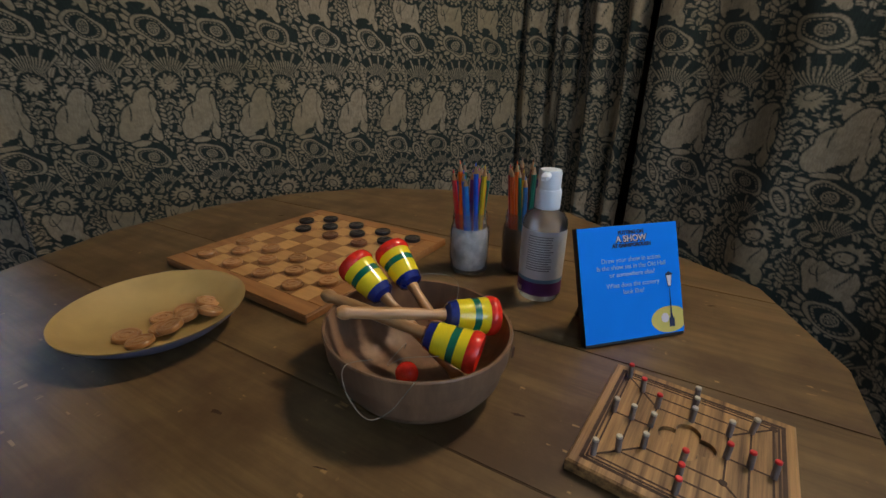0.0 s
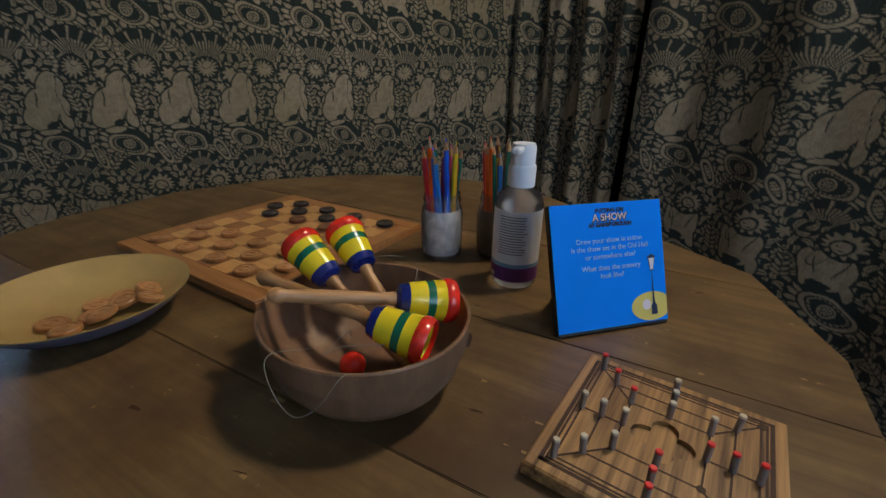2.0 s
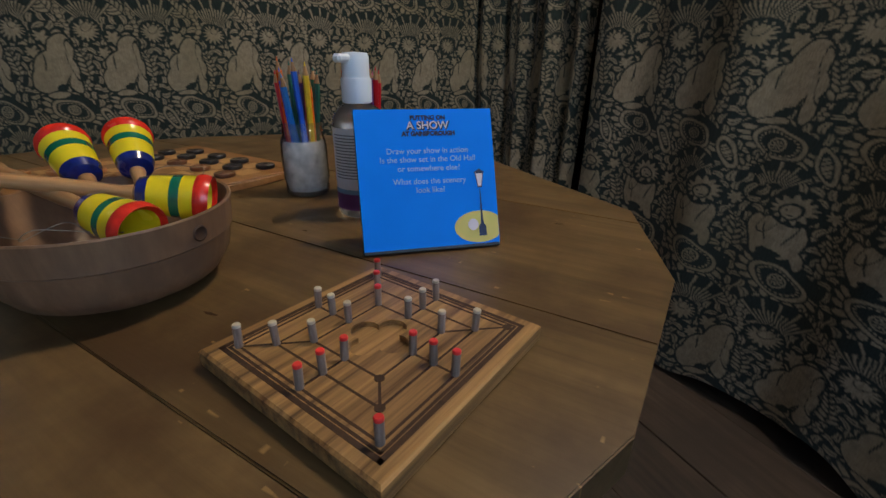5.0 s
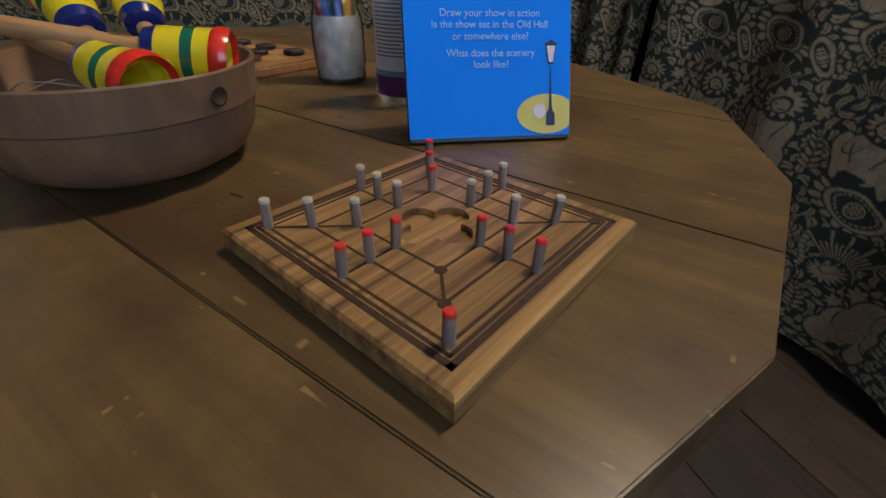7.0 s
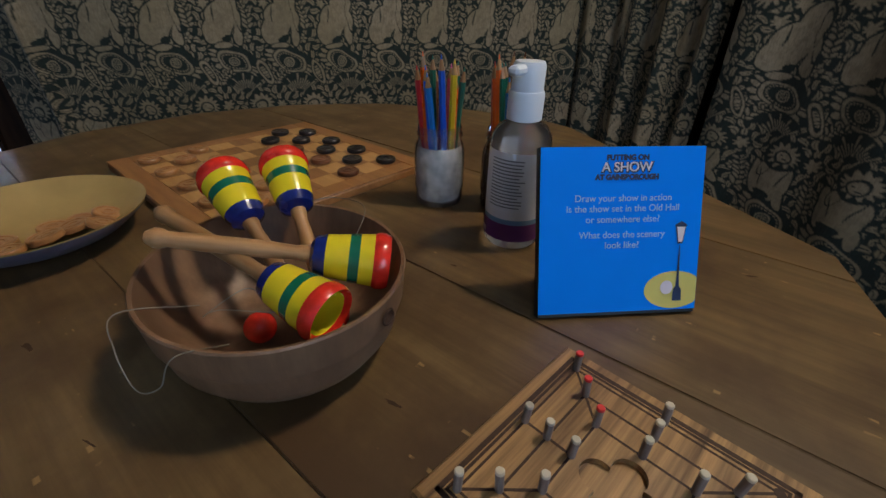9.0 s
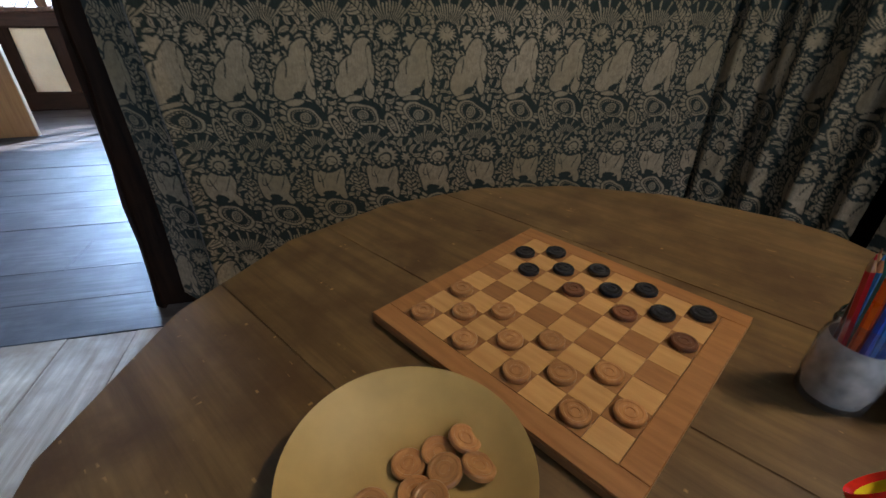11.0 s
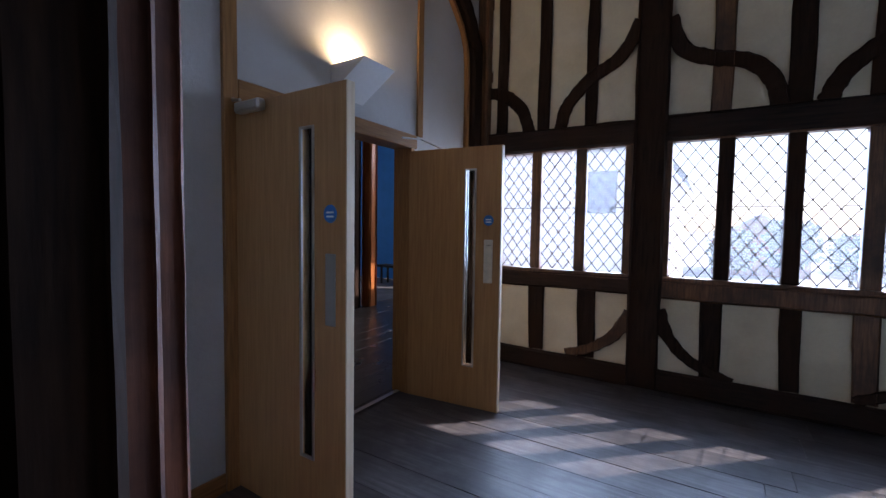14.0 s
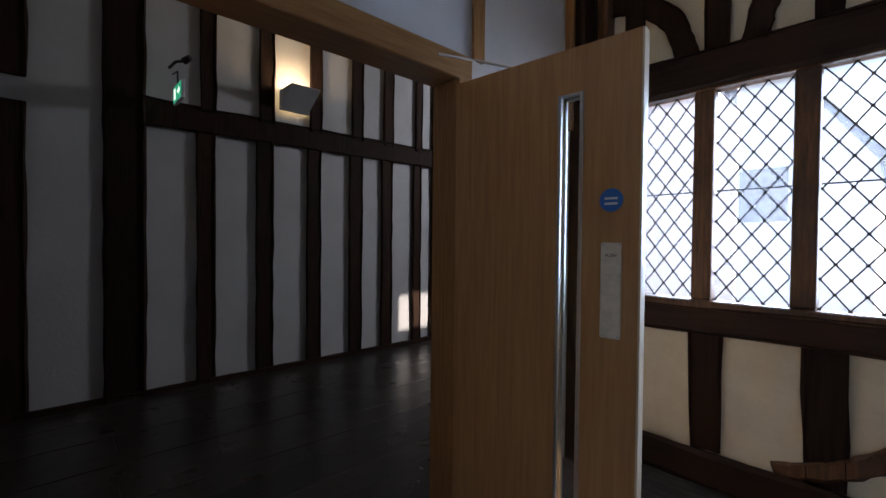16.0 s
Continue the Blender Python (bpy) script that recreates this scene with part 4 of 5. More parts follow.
MORRIS_OAK = wood("oak_game_board", (0.045, 0.016, 0.005), (0.56, 0.32, 0.12), (0.04, 1, 1), 120, (0.35, 0.5), None, 0.3, vary=0.04)
# Dark brown for grooves and dents; also stands for shade inside holes.
GROOVE = plain("dark_mark", (0.05, 0.022, 0.010), 0.7, 0, 0.3, 200)
PEG_WOOD = wood("grey_pegs", (0.16, 0.115, 0.09), (0.32, 0.25, 0.21), (1, 1, 0.1), 400, (0.5, 0.7), None, 0.1)
PEG_WHITE = plain("white_peg_tip", (0.60, 0.54, 0.42), 0.5)
PEG_RED = plain("red_peg_tip", (0.75, 0.035, 0.03), 0.45)
BOWL_WOOD = wood("turned_bowl_wood", (0.14, 0.075, 0.038), (0.27, 0.155, 0.085), (1, 1, 0.15), 70, (0.38, 0.55), (0.15, 0.085, 0.05), 0.12, stains=14)
ENAMEL_IN = plain("cream_yellow_enamel", (0.41, 0.275, 0.095), 0.55, 0, 0.16, 14)
ENAMEL_OUT = plain("blue_grey_enamel", (0.13, 0.14, 0.22), 0.35, 0, 0.15, 20, coat=0.2)
CUP_YELLOW = plain("yellow_lacquer", (0.85, 0.66, 0.015), 0.25, 0, 0.06, 60, coat=0.4)
CUP_RED = plain("red_lacquer", (0.75, 0.03, 0.015), 0.25, 0, 0.2, 120, coat=0.4)
CUP_GREEN = plain("green_lacquer", (0.008, 0.14, 0.075), 0.25, 0, 0.1, 80, coat=0.4)
CUP_BLUE = plain("navy_lacquer", (0.008, 0.02, 0.16), 0.25, 0, 0.3, 160, coat=0.4)
HANDLE = wood("turned_handle", (0.33, 0.16, 0.06), (0.50, 0.28, 0.12), (1, 1, 0.1), 200, (0.25, 0.4), None, 0.06)
STRING = plain("grey_string", (0.22, 0.19, 0.15), 0.9)
PLASTIC_WHITE = plain("white_plastic", (0.80, 0.82, 0.86), 0.35, spread=0.03)
CLEAR = thin_glass("clear_plastic", (0.96, 0.97, 0.99), 0.30)
JAR_GLASS = thin_glass("jar_glass", (0.96, 0.97, 0.97), 0.26)
JAR_FILL = plain("frosted_lining", (0.60, 0.585, 0.57), 0.45, 0, 0.35, 90)
LABEL = plain("bottle_label", (0.80, 0.80, 0.83), 0.55, spread=0.05)
LABEL_PURPLE = plain("purple_label_band", (0.12, 0.025, 0.15), 0.5, spread=0.08)
LABEL_BLUE = plain("blue_label_band", (0.16, 0.32, 0.48), 0.5, spread=0.08)
INK_GREY = plain("grey_print", (0.22, 0.22, 0.24), 0.6)
CARD_BLUE = plain("bright_blue_card", (0.0, 0.25, 1.0), 0.6, spread=0.02)
CARD_BLUE.node_tree.nodes["Principled BSDF"].inputs["Specular IOR Level"].default_value = 0.2
INK_NAVY = plain("navy_print", (0.01, 0.02, 0.07), 0.5)
INK_YELLOW = plain("yellow_print", (0.72, 0.60, 0.13), 0.5, spread=0.04)
INK_PALE = plain("pale_blue_print", (0.42, 0.62, 0.90), 0.5, spread=0.03)
INK_PINK = plain("pale_pink_print", (0.80, 0.70, 0.72), 0.5, spread=0.04)

# draughts board
SQ = 0.0345
board = thing("draughts_board", pose(3.736, -5.559, TOP, 0, 0, -58.8), "wooden draughts board with a plain brown border", "game board")
half, edge = 4 * SQ, 4 * SQ + 0.027
part("base", box(-edge, edge, -edge, edge, 0.0, 0.011, 0.0015), CHECK_EDGE, board)
for a, b, c, d in ((-edge, edge, half, edge), (-edge, edge, -edge, -half), (-edge, -half, -half, half), (half, edge, -half, half)):
    part("border", box(a + 0.0003, b - 0.0003, c + 0.0003, d - 0.0003, 0.0112, 0.0135, 0.0006), CHECK_EDGE, board)
sq_light, sq_dark = (part("square", box(-SQ / 2 + 0.0002, SQ / 2 - 0.0002, -SQ / 2 + 0.0002, SQ / 2 - 0.0002, 0.0112, 0.0133), m, board) for m in (CHECK_LIGHT, CHECK_DARK))


def square_at(r, c):
    return (c - 3.5) * SQ, (3.5 - r) * SQ


for r in range(8):
    for c in range(8):
        src = sq_dark if (r + c) % 2 else sq_light
        o = src if (r, c) in ((0, 0), (0, 1)) else new("square", src.data)
        o.parent = board
        o.location = (*square_at(r, c), 0)

piece_profile = [(0, 0.0), (0.0135, 0.0), (0.0148, 0.0012), (0.0148, 0.0052), (0.0138, 0.0064), (0.0115, 0.0064), (0.0105, 0.0056), (0.0075, 0.0056), (0.0068, 0.0062), (0.0045, 0.0062), (0.004, 0.0054), (0, 0.0054)]
PIECES = [(0, 1), (0, 3), (0, 5), (0, 7), (1, 0), (1, 2), (1, 4), (1, 6), (2, 1)], [(2, 3), (2, 5), (2, 7)], [(5, 0), (5, 2), (5, 4), (5, 6), (6, 1), (6, 3), (6, 5), (6, 7), (7, 0), (7, 2), (7, 4), (7, 6)]
rndp = random.Random(3)
for cells, mat, label in zip(PIECES, (PIECE_BLACK, PIECE_BROWN, PIECE_TAN), ("black turned wooden draughts piece on the board", "dark brown wooden draughts piece on the board", "tan turned wooden draughts piece on the board")):
    first = None
    for r, c in cells:
        x, y = square_at(r, c)
        m = board.matrix_world @ pose(x + rndp.uniform(-0.002, 0.002), y + rndp.uniform(-0.002, 0.002), 0.0134, 0, 0, rndp.uniform(0, 360))
        if first is None:
            first = linked("draughts_piece", lathe(piece_profile, 28), mat, smooth=True)
            first.matrix_world = m
            tagged(first, label, "game piece", "draughts pieces on the board")
        else:
            copy_thing(first, m)

# nine men's morris board: three squares joined corner to corner
morris = thing("peg_game_board", pose(3.929, -6.1245, TOP, 0, 0, 28), "square oak peg game board with cut grooves", "game board")
HB, TH = 0.0755, 0.0130



def clover_board():
    """A square board whose middle is sunk to a clover of four lobes."""
    bm = bmesh.new()
    n, d, rho, deep, lip = 96, 0.0122, 0.0096, 0.0040, 0.0016
    loops = []
    for k in range(n):
        a = 2 * math.pi * k / n
        phi = (a + math.pi / 4) % (math.pi / 2) - math.pi / 4
        r = d * math.cos(phi) + math.sqrt(max(0.0, rho * rho - (d * math.sin(phi)) ** 2))
        q = HB / max(abs(math.cos(a)), abs(math.sin(a)))
        c, e = math.cos(a), math.sin(a)
        k1 = (HB - lip) / HB
        loops.append([bm.verts.new(p) for p in ((0.3 * r * c, 0.3 * r * e, TH - deep), (r * c, r * e, TH - deep), (r * c, r * e, TH), (q * c * k1, q * e * k1, TH), (q * c, q * e, TH - lip), (q * c, q * e, lip), (q * c * k1, q * e * k1, 0))])
    for k in range(n):
        for u, v in zip(range(6), range(1, 7)):
            bm.faces.new((loops[k][u], loops[k][v], loops[(k + 1) % n][v], loops[(k + 1) % n][u]))
    bm.faces.new([l[0] for l in loops])
    bm.faces.new([l[6] for l in loops])
    bmesh.ops.recalc_face_normals(bm, faces=bm.faces[:])
    return bm


part("base", clover_board(), MORRIS_OAK, morris)


def groove(a, b, w=0.0016):
    d = Vector((b[0] - a[0], b[1] - a[1], 0))
    ang = math.degrees(math.atan2(d.y, d.x))
    bm = box(-d.length / 2 - w / 2, d.length / 2 + w / 2, -w / 2, w / 2, -0.0012, 0.0002)
    bmesh.ops.transform(bm, matrix=pose((a[0] + b[0]) / 2, (a[1] + b[1]) / 2, TH, 0, 0, ang), verts=bm.verts)
    part("groove", bm, GROOVE, morris)


RA, RB, RC = 0.059, 0.0437, 0.028
for r in (RA, RB, RC):
    q = [(-r, r), (r, r), (r, -r), (-r, -r)]
    for i, (a, b) in enumerate(zip(q, q[1:] + q[:1])):
        if r != RC:
            groove(a, b, 0.0015)
        else:
            groove(a, b, 0.0014)
for sx, sy in ((-1, 1), (1, 1), (1, -1), (-1, -1)):
    groove((sx * RC, sy * RC), (sx * RA, sy * RA))
for dx, dy in ((1, 0), (0, 1), (-1, 0), (0, -1)):
    groove((dx * RC, dy * RC), (dx * RA, dy * RA))
# routed double border
for r, w in ((0.0660, 0.0030), (0.0628, 0.0017)):
    q = [(-r, r), (r, r), (r, -r), (-r, -r)]
    for a, b in zip(q, q[1:] + q[:1]):
        groove(a, b, w)
peg_profile = [(0, -0.006), (0.0024, -0.006), (0.0025, 0.0138), (0, 0.0138)]
tip_profile = [(0.00252, 0.0137), (0.00255, 0.0152), (0.0021, 0.0158), (0, 0.0159)]
WHITE_PEGS = [(-RA, RA), (-RB, RB), (-RC, RC), (RB, -RB), (RC, -RC), (0, RA), (0, RB), (0, RC), (RA, 0), (RB, 0), (RC, 0)]
RED_PEGS = [(RA, RA), (RB, RB), (RC, RC), (-RA, -RA), (-RA, 0), (-RB, 0), (-RC, 0), (0, -RA), (0, -RB), (0, -RC)]
for cells, tip, label in ((WHITE_PEGS, PEG_WHITE, "grey wooden peg with a white tip"), (RED_PEGS, PEG_RED, "grey wooden peg with a red tip")):
    first = None
    for x, y in cells:
        m = morris.matrix_world @ pose(x, y, TH, rndp.uniform(-4, 4), rndp.uniform(-4, 4), rndp.uniform(0, 360))
        if first is None:
            first = thing("game_peg", m, label + " stuck in the game board", "game peg", "pegs in the game board")
            part("shaft", lathe(peg_profile, 12), PEG_WOOD, first, smooth=True)
            part("tip", lathe(tip_profile, 12), tip, first, smooth=True)
        else:
            copy_thing(first, m)
# Empty peg holes are thin discs, their inner shade given as dark colour.
for x, y in ((RA, -RA), (-RB, -RB), (-RC, -RC)):
    part("hole", lathe([(0, 0.0004), (0.0029, 0.0004), (0.0030, 0.0)], 14, m=pose(x, y, TH)), GROOVE, morris)

# turned bowl with the cup-and-ball toys
bowl = thing("wooden_bowl", pose(3.766, -5.940, TOP, 0, 0, 18), "turned brown wooden bowl with a hanging hole near its rim", "bowl")
bowl_out = [(0, 0.0), (0.042, 0.0), (0.058, 0.003), (0.072, 0.010), (0.081, 0.023), (0.0850, 0.041), (0.0868, 0.0425), (0.0885, 0.060), (0.0893, 0.0635)]
bowl_in = [(0.0885, 0.0648), (0.0862, 0.0642), (0.0850, 0.058), (0.081, 0.042), (0.073, 0.027), (0.060, 0.015), (0.045, 0.008), (0.025, 0.0055), (0, 0.005)]
part("body", lathe(bowl_out + bowl_in, 72, m=Matrix.Diagonal((1.0, 1.07, 1.07, 1))), BOWL_WOOD, bowl, smooth=True)
hole_dir = Vector((0.04, -0.08, 0)).normalized()
hm = Matrix.Translation(hole_dir * 0.0945 + Vector((0, 0, 0.056))) @ hole_dir.to_track_quat("Z", "Y").to_matrix().to_4x4()
# Shallow dish on the bowl, coloured dark for the shade inside the hole.
part("hanging_hole", lathe([(0, 0.0), (0.0038, 0.0004), (0.0050, 0.0014), (0.0062, 0.0006)], 20, m=hm), GROOVE, bowl, "bored hole, dark colour for its inner shade", True)

CUP = [(0.0, 0.010), (0.0095, 0.010), (0.0150, 0.050), (0.0185, 0.0535), (0.0200, 0.0500), (0.0202, 0.0455), (0.0195, 0.0440), (0.0186, 0.0425), (0.0176, 0.0330), (0.0168, 0.0260), (0.0158, 0.0185), (0.0150, 0.0105), (0.0146, 0.0090), (0.0128, 0.0030), (0.0085, 0.0002), (0, 0)]
CUP_SLOTS = [0, 0, 1, 1, 1, 1, 1, 0, 2, 0, 0, 3, 3, 3, 3]


def cup_toy(rim, end, label):
    """A turned cup on a stick; the cup's mouth lies towards rim, the knob at end."""
    rim, end = Vector(rim), Vector(end)
    d = (rim - end).normalized()
    L = (rim - end).length - 0.0535
    m = Matrix.Translation(end + d * L) @ d.to_track_quat("Z", "Y").to_matrix().to_4x4()
    t = thing("cup_and_ball_toy", m, label, "toy", "cup-and-ball toys in the bowl")
    part("cup", lathe(CUP, 40, slots=CUP_SLOTS), [CUP_YELLOW, CUP_RED, CUP_GREEN, CUP_BLUE], t, "yellow cup with red rim, green band and navy foot", True)
    prof = [(0, -L - 0.004), (0.004, -L - 0.003), (0.0068, -L + 0.002), (0.0068, -L + 0.006), (0.0052, -L + 0.010), (0.0060, -L + 0.03), (0.0060, -0.030), (0.0050, -0.010), (0.0062, -0.002), (0.006, 0.0003)]
    part("handle", lathe(prof, 20), HANDLE, t, "turned pale wooden handle", True)
    return t


cup_toy((3.7275, -5.855, 0.8700), (3.790, -5.984, 0.790), "yellow cup-and-ball toy leaning against the bowl's back")
cup_toy((3.7745, -5.842, 0.8725), (3.800, -5.978, 0.790), "yellow cup-and-ball toy standing with its mouth up")
cup_toy((3.8420, -5.9610, 0.8320), (3.6935, -5.9330, 0.8580), "yellow cup-and-ball toy lying across the bowl rim")
cup_toy((3.7990, -6.004, 0.8260), (3.6895, -5.890, 0.8560), "yellow cup-and-ball toy under the crossing handle")
for p, lab in (((3.748, -5.955, 0.7880), "red wooden ball lying in the bowl"), ((3.800, -5.955, 0.7880), "red wooden ball half under a toy")):
    ball = linked("toy_ball", lathe([(0.0115 * math.sin(math.pi * k / 14), -0.0115 * math.cos(math.pi * k / 14)) for k in range(15)], 24), CUP_RED, smooth=True)
    ball.location = p
    tagged(ball, lab, "ball")
for path, lab in ((((3.752, -5.940, 0.806), (3.745, -5.960, 0.826), (3.722, -5.975, 0.820), (3.735, -5.985, 0.830), (3.77, -5.99, 0.825), (3.79, -5.97, 0.815)), "thin grey string curled in the bowl"),
                  (((3.815, -5.925, 0.82), (3.835, -5.895, 0.8415), (3.826, -5.868, 0.8415), (3.80, -5.862, 0.8425), (3.772, -5.872, 0.835)), "thin grey string over the bowl's back rim"),
                  (((3.715, -5.955, 0.815), (3.683, -5.985, 0.8385), (3.680, -5.996, 0.822), (3.690, -6.013, 0.805), (3.706, -6.022, 0.812), (3.722, -6.032, 0.8395), (3.738, -6.000, 0.815)), "thin grey string hanging over the bowl rim")):
    s = linked("string", tube(curve(*path, n=10), 0.0004, 6), STRING, smooth=True)
    tagged(s, lab, "string")

# enamel dish with spare pieces
dish = thing("enamel_dish", pose(3.519, -5.722, TOP), "shallow enamel dish, yellow inside and blue-grey outside", "dish")
part("outside", lathe([(r * 0.93, z * 0.95) for r, z in [(0, 0.0), (0.045, 0.0), (0.060, 0.004), (0.082, 0.014), (0.098, 0.026), (0.1065, 0.0355)]], 72), ENAMEL_OUT, dish, smooth=True)
part("inside", lathe([(r * 0.93, z * 0.95) for r, z in [(0.1065, 0.0355), (0.1070, 0.0372), (0.1055, 0.0366), (0.096, 0.0278), (0.080, 0.0165), (0.058, 0.007), (0.044, 0.003), (0, 0.0025)]], 72), ENAMEL_IN, dish, smooth=True)
for k, (dx, dy, dz, rx, ry) in enumerate(((-0.032, -0.012, 0.0040, 3, 3), (-0.016, -0.034, 0.0050, -5, 4), (0.002, 0.016, 0.0035, 3, -2), (0.014, -0.020, 0.0100, 8, 10), (0.028, 0.020, 0.0060, -4, 8), (0.052, 0.024, 0.0110, -6, 20), (0.056, -0.004, 0.0115, 10, 18), (0.030, 0.000, 0.0105, -8, 6), (0.004, -0.010, 0.0042, 2, 5))):
    if k == 0:
        spare = linked("draughts_piece", lathe(piece_profile, 28), PIECE_TAN, smooth=True)
        spare.matrix_world = dish.matrix_world @ pose(dx, dy, dz, rx, ry, 40)
        tagged(spare, "spare tan wooden draughts piece in the dish", "game piece", "spare pieces in the dish")
    else:
        copy_thing(spare, dish.matrix_world @ pose(dx, dy, dz, rx, ry, 70 * k))


def pencil_jar(x, y, seed, label, fill, names):
    j = thing("pencil_jar", pose(x, y, TOP), label, "jar")
    outer = [(0, 0.0), (0.027, 0.0), (0.0295, 0.003), (0.030, 0.010), (0.0285, 0.014), (0.0310, 0.020), (0.0312, 0.058), (0.0295, 0.068), (0.0262, 0.074), (0.0262, 0.0765), (0.0278, 0.078), (0.0278, 0.0805), (0.0264, 0.082), (0.0264, 0.0875), (0.0255, 0.089)]
    part("glass", lathe(outer, 40, m=Matrix.Diagonal((1, 1, 1.1, 1))), JAR_GLASS, j, "clear glass with a threaded neck", True).visible_shadow = False
    part("lining", lathe([(0, 0.0055), (0.0255, 0.0065), (0.0284, 0.020), (0.0284, 0.064), (0.0262, 0.074)], 40), fill, j, "crumpled pale lining", True)
    rnd = random.Random(seed)
    cols = {"red": (0.55, 0.012, 0.02), "orange": (0.88, 0.15, 0.01), "blue": (0.01, 0.10, 0.60), "sky": (0.02, 0.20, 0.55), "yellow": (0.85, 0.58, 0.02), "green": (0.01, 0.14, 0.09), "brown": (0.17, 0.06, 0.03), "purple": (0.10, 0.02, 0.14), "pink": (0.7, 0.12, 0.25)}
    for k, n in enumerate(names):
        a = 2 * math.pi * k / len(names) + rnd.uniform(-0.15, 0.15)
        rr = 0.019 if k > 5 or k % 2 else 0.009
        top = Vector((x + rr * 1.25 * math.cos(a) + rnd.uniform(-0.004, 0.004), y + rr * 1.25 * math.sin(a) + rnd.uniform(-0.004, 0.004), TOP + 0.166 + rnd.uniform(-0.014, 0.014)))
        foot = Vector((x + rr * 0.75 * math.cos(a + 0.5), y + rr * 0.75 * math.sin(a + 0.5), TOP + 0.012))
        d = (top - foot).normalized()
        L = (top - foot).length
        mat = bpy.data.materials.get("pencil_" + n) or plain("pencil_" + n, cols[n], 0.3, 0, 0.05, 100, coat=0.3)
        p = thing("colouring_pencil", Matrix.Translation(foot) @ d.to_track_quat("Z", "Y").to_matrix().to_4x4(), n.replace("sky", "light blue") + " hexagonal colouring pencil standing in a jar", "pencil", "pencils in the jars")
        part("shaft", lathe([(0, 0), (0.0039, 0), (0.0039, L - 0.016)], 6), mat, p)
        part("sharpened_wood", lathe([(0.0039, L - 0.016), (0.0012, L - 0.005)], 8), HANDLE, p)
        part("lead", lathe([(0.0012, L - 0.005), (0.0003, L), (0, L)], 8), mat, p)
    return j


pencil_jar(3.950, -5.722, 21, "glass jar of colouring pencils with a white lining", JAR_FILL, ("pink", "green", "purple", "brown", "green", "sky", "red", "orange", "blue", "sky", "blue", "yellow", "orange", "green"))
pencil_jar(4.026, -5.757, 22, "glass jar of colouring pencils with a brown lining", plain("brown_lining", (0.20, 0.12, 0.08), 0.7, 0, 0.3, 60), ("brown", "pink", "yellow", "brown", "green", "red", "orange", "orange", "green", "sky", "green", "purple", "red", "red"))

bottle = thing("sanitiser_bottle", pose(3.998, -5.842, TOP, 0, 0, 215) @ Matrix.Diagonal((1, 1, 1.07, 1)), "clear hand sanitiser bottle with a white pump", "bottle")
part("body", lathe([(0, 0.002), (0.020, 0.0), (0.027, 0.0015), (0.0300, 0.006), (0.0302, 0.100), (0.0290, 0.108), (0.0240, 0.116), (0.0150, 0.121), (0.0120, 0.123), (0.0120, 0.128)], 48), CLEAR, bottle, "clear plastic body", True).visible_shadow = False


def wrap(r, z0, z1, a0, a1, mat, name, parent, label=""):
    bm = bmesh.new()
    n = 40
    lo = [bm.verts.new((r * math.cos(a0 + (a1 - a0) * k / n), r * math.sin(a0 + (a1 - a0) * k / n), z0)) for k in range(n + 1)]
    hi = [bm.verts.new((v.co.x, v.co.y, z1)) for v in lo]
    for k in range(n):
        bm.faces.new((lo[k], lo[k + 1], hi[k + 1], hi[k]))
    return part(name, bm, mat, parent, label, True)


lab = wrap(0.0304, 0.0335, 0.098, -2.6, 2.6, LABEL, "label", bottle, "pale printed label")
wrap(0.0304, 0.0285, 0.0335, -2.6, 2.6, LABEL_BLUE, "blue_band", bottle)
wrap(0.0304, 0.0105, 0.0285, -2.6, 2.6, LABEL_PURPLE, "purple_band", bottle)
for k in range(15):
    wrap(0.0306, 0.0905 - k * 0.0032, 0.0917 - k * 0.0032, -0.45 + 0.0, 0.75 - 0.25 * rndp.random(), INK_GREY, "print_line", lab)
wrap(0.0306, 0.013, 0.0185, -0.95, -0.62, INK_PINK, "print_mark", bottle)
part("collar", lathe([(0.0128, 0.121), (0.0168, 0.1225), (0.0170, 0.144), (0.0160, 0.1465), (0.0120, 0.1465)], 32), PLASTIC_WHITE, bottle, "", True)
pump = lathe([(0.0, 0.146), (0.0150, 0.1465), (0.0150, 0.1665), (0.0135, 0.1700), (0, 0.1708)], 32)
box(0.008, 0.031, -0.0055, 0.0055, 0.1605, 0.1685, 0.0025, bm=pump)
part("pump_head", pump, PLASTIC_WHITE, bottle, "", True)

# small standing notice
sign = thing("table_notice", pose(3.960, -5.978, TOP, 0, 0, -11.4), "small bright blue notice on a leaning black board", "sign")
LEANED = pose(0, 0, 0.002, -22.0)
W, H = 0.1375, 0.1390
bm = box(0, W, 0.0, 0.009, 0.0, H, 0.0008)
bmesh.ops.transform(bm, matrix=LEANED, verts=bm.verts)
part("backing_board", bm, BLACK, sign)
bm = box(0.0004, W - 0.0004, -0.0012, -0.0002, 0.0035, H - 0.0004)
bmesh.ops.transform(bm, matrix=LEANED, verts=bm.verts)
card = part("card", bm, CARD_BLUE, sign, "bright blue printed card")
bm = box(0.03, W - 0.03, 0.0, 0.004, 0.0, 0.085)
bmesh.ops.transform(bm, matrix=pose(0, 0.071, 0.0, 22.0), verts=bm.verts)
part("easel_leg", bm, BLACK, sign)


def on_card(x, z, lift=0.0016):
    return LEANED @ pose(x * W, -lift, z * H, 90)


letters("title", "PUTTING ON", 0.0058, on_card(0.52, 0.935), INK_NAVY, card, 0.0003)
letters("title", "A SHOW", 0.0105, on_card(0.52, 0.878), INK_NAVY, card, 0.0008)
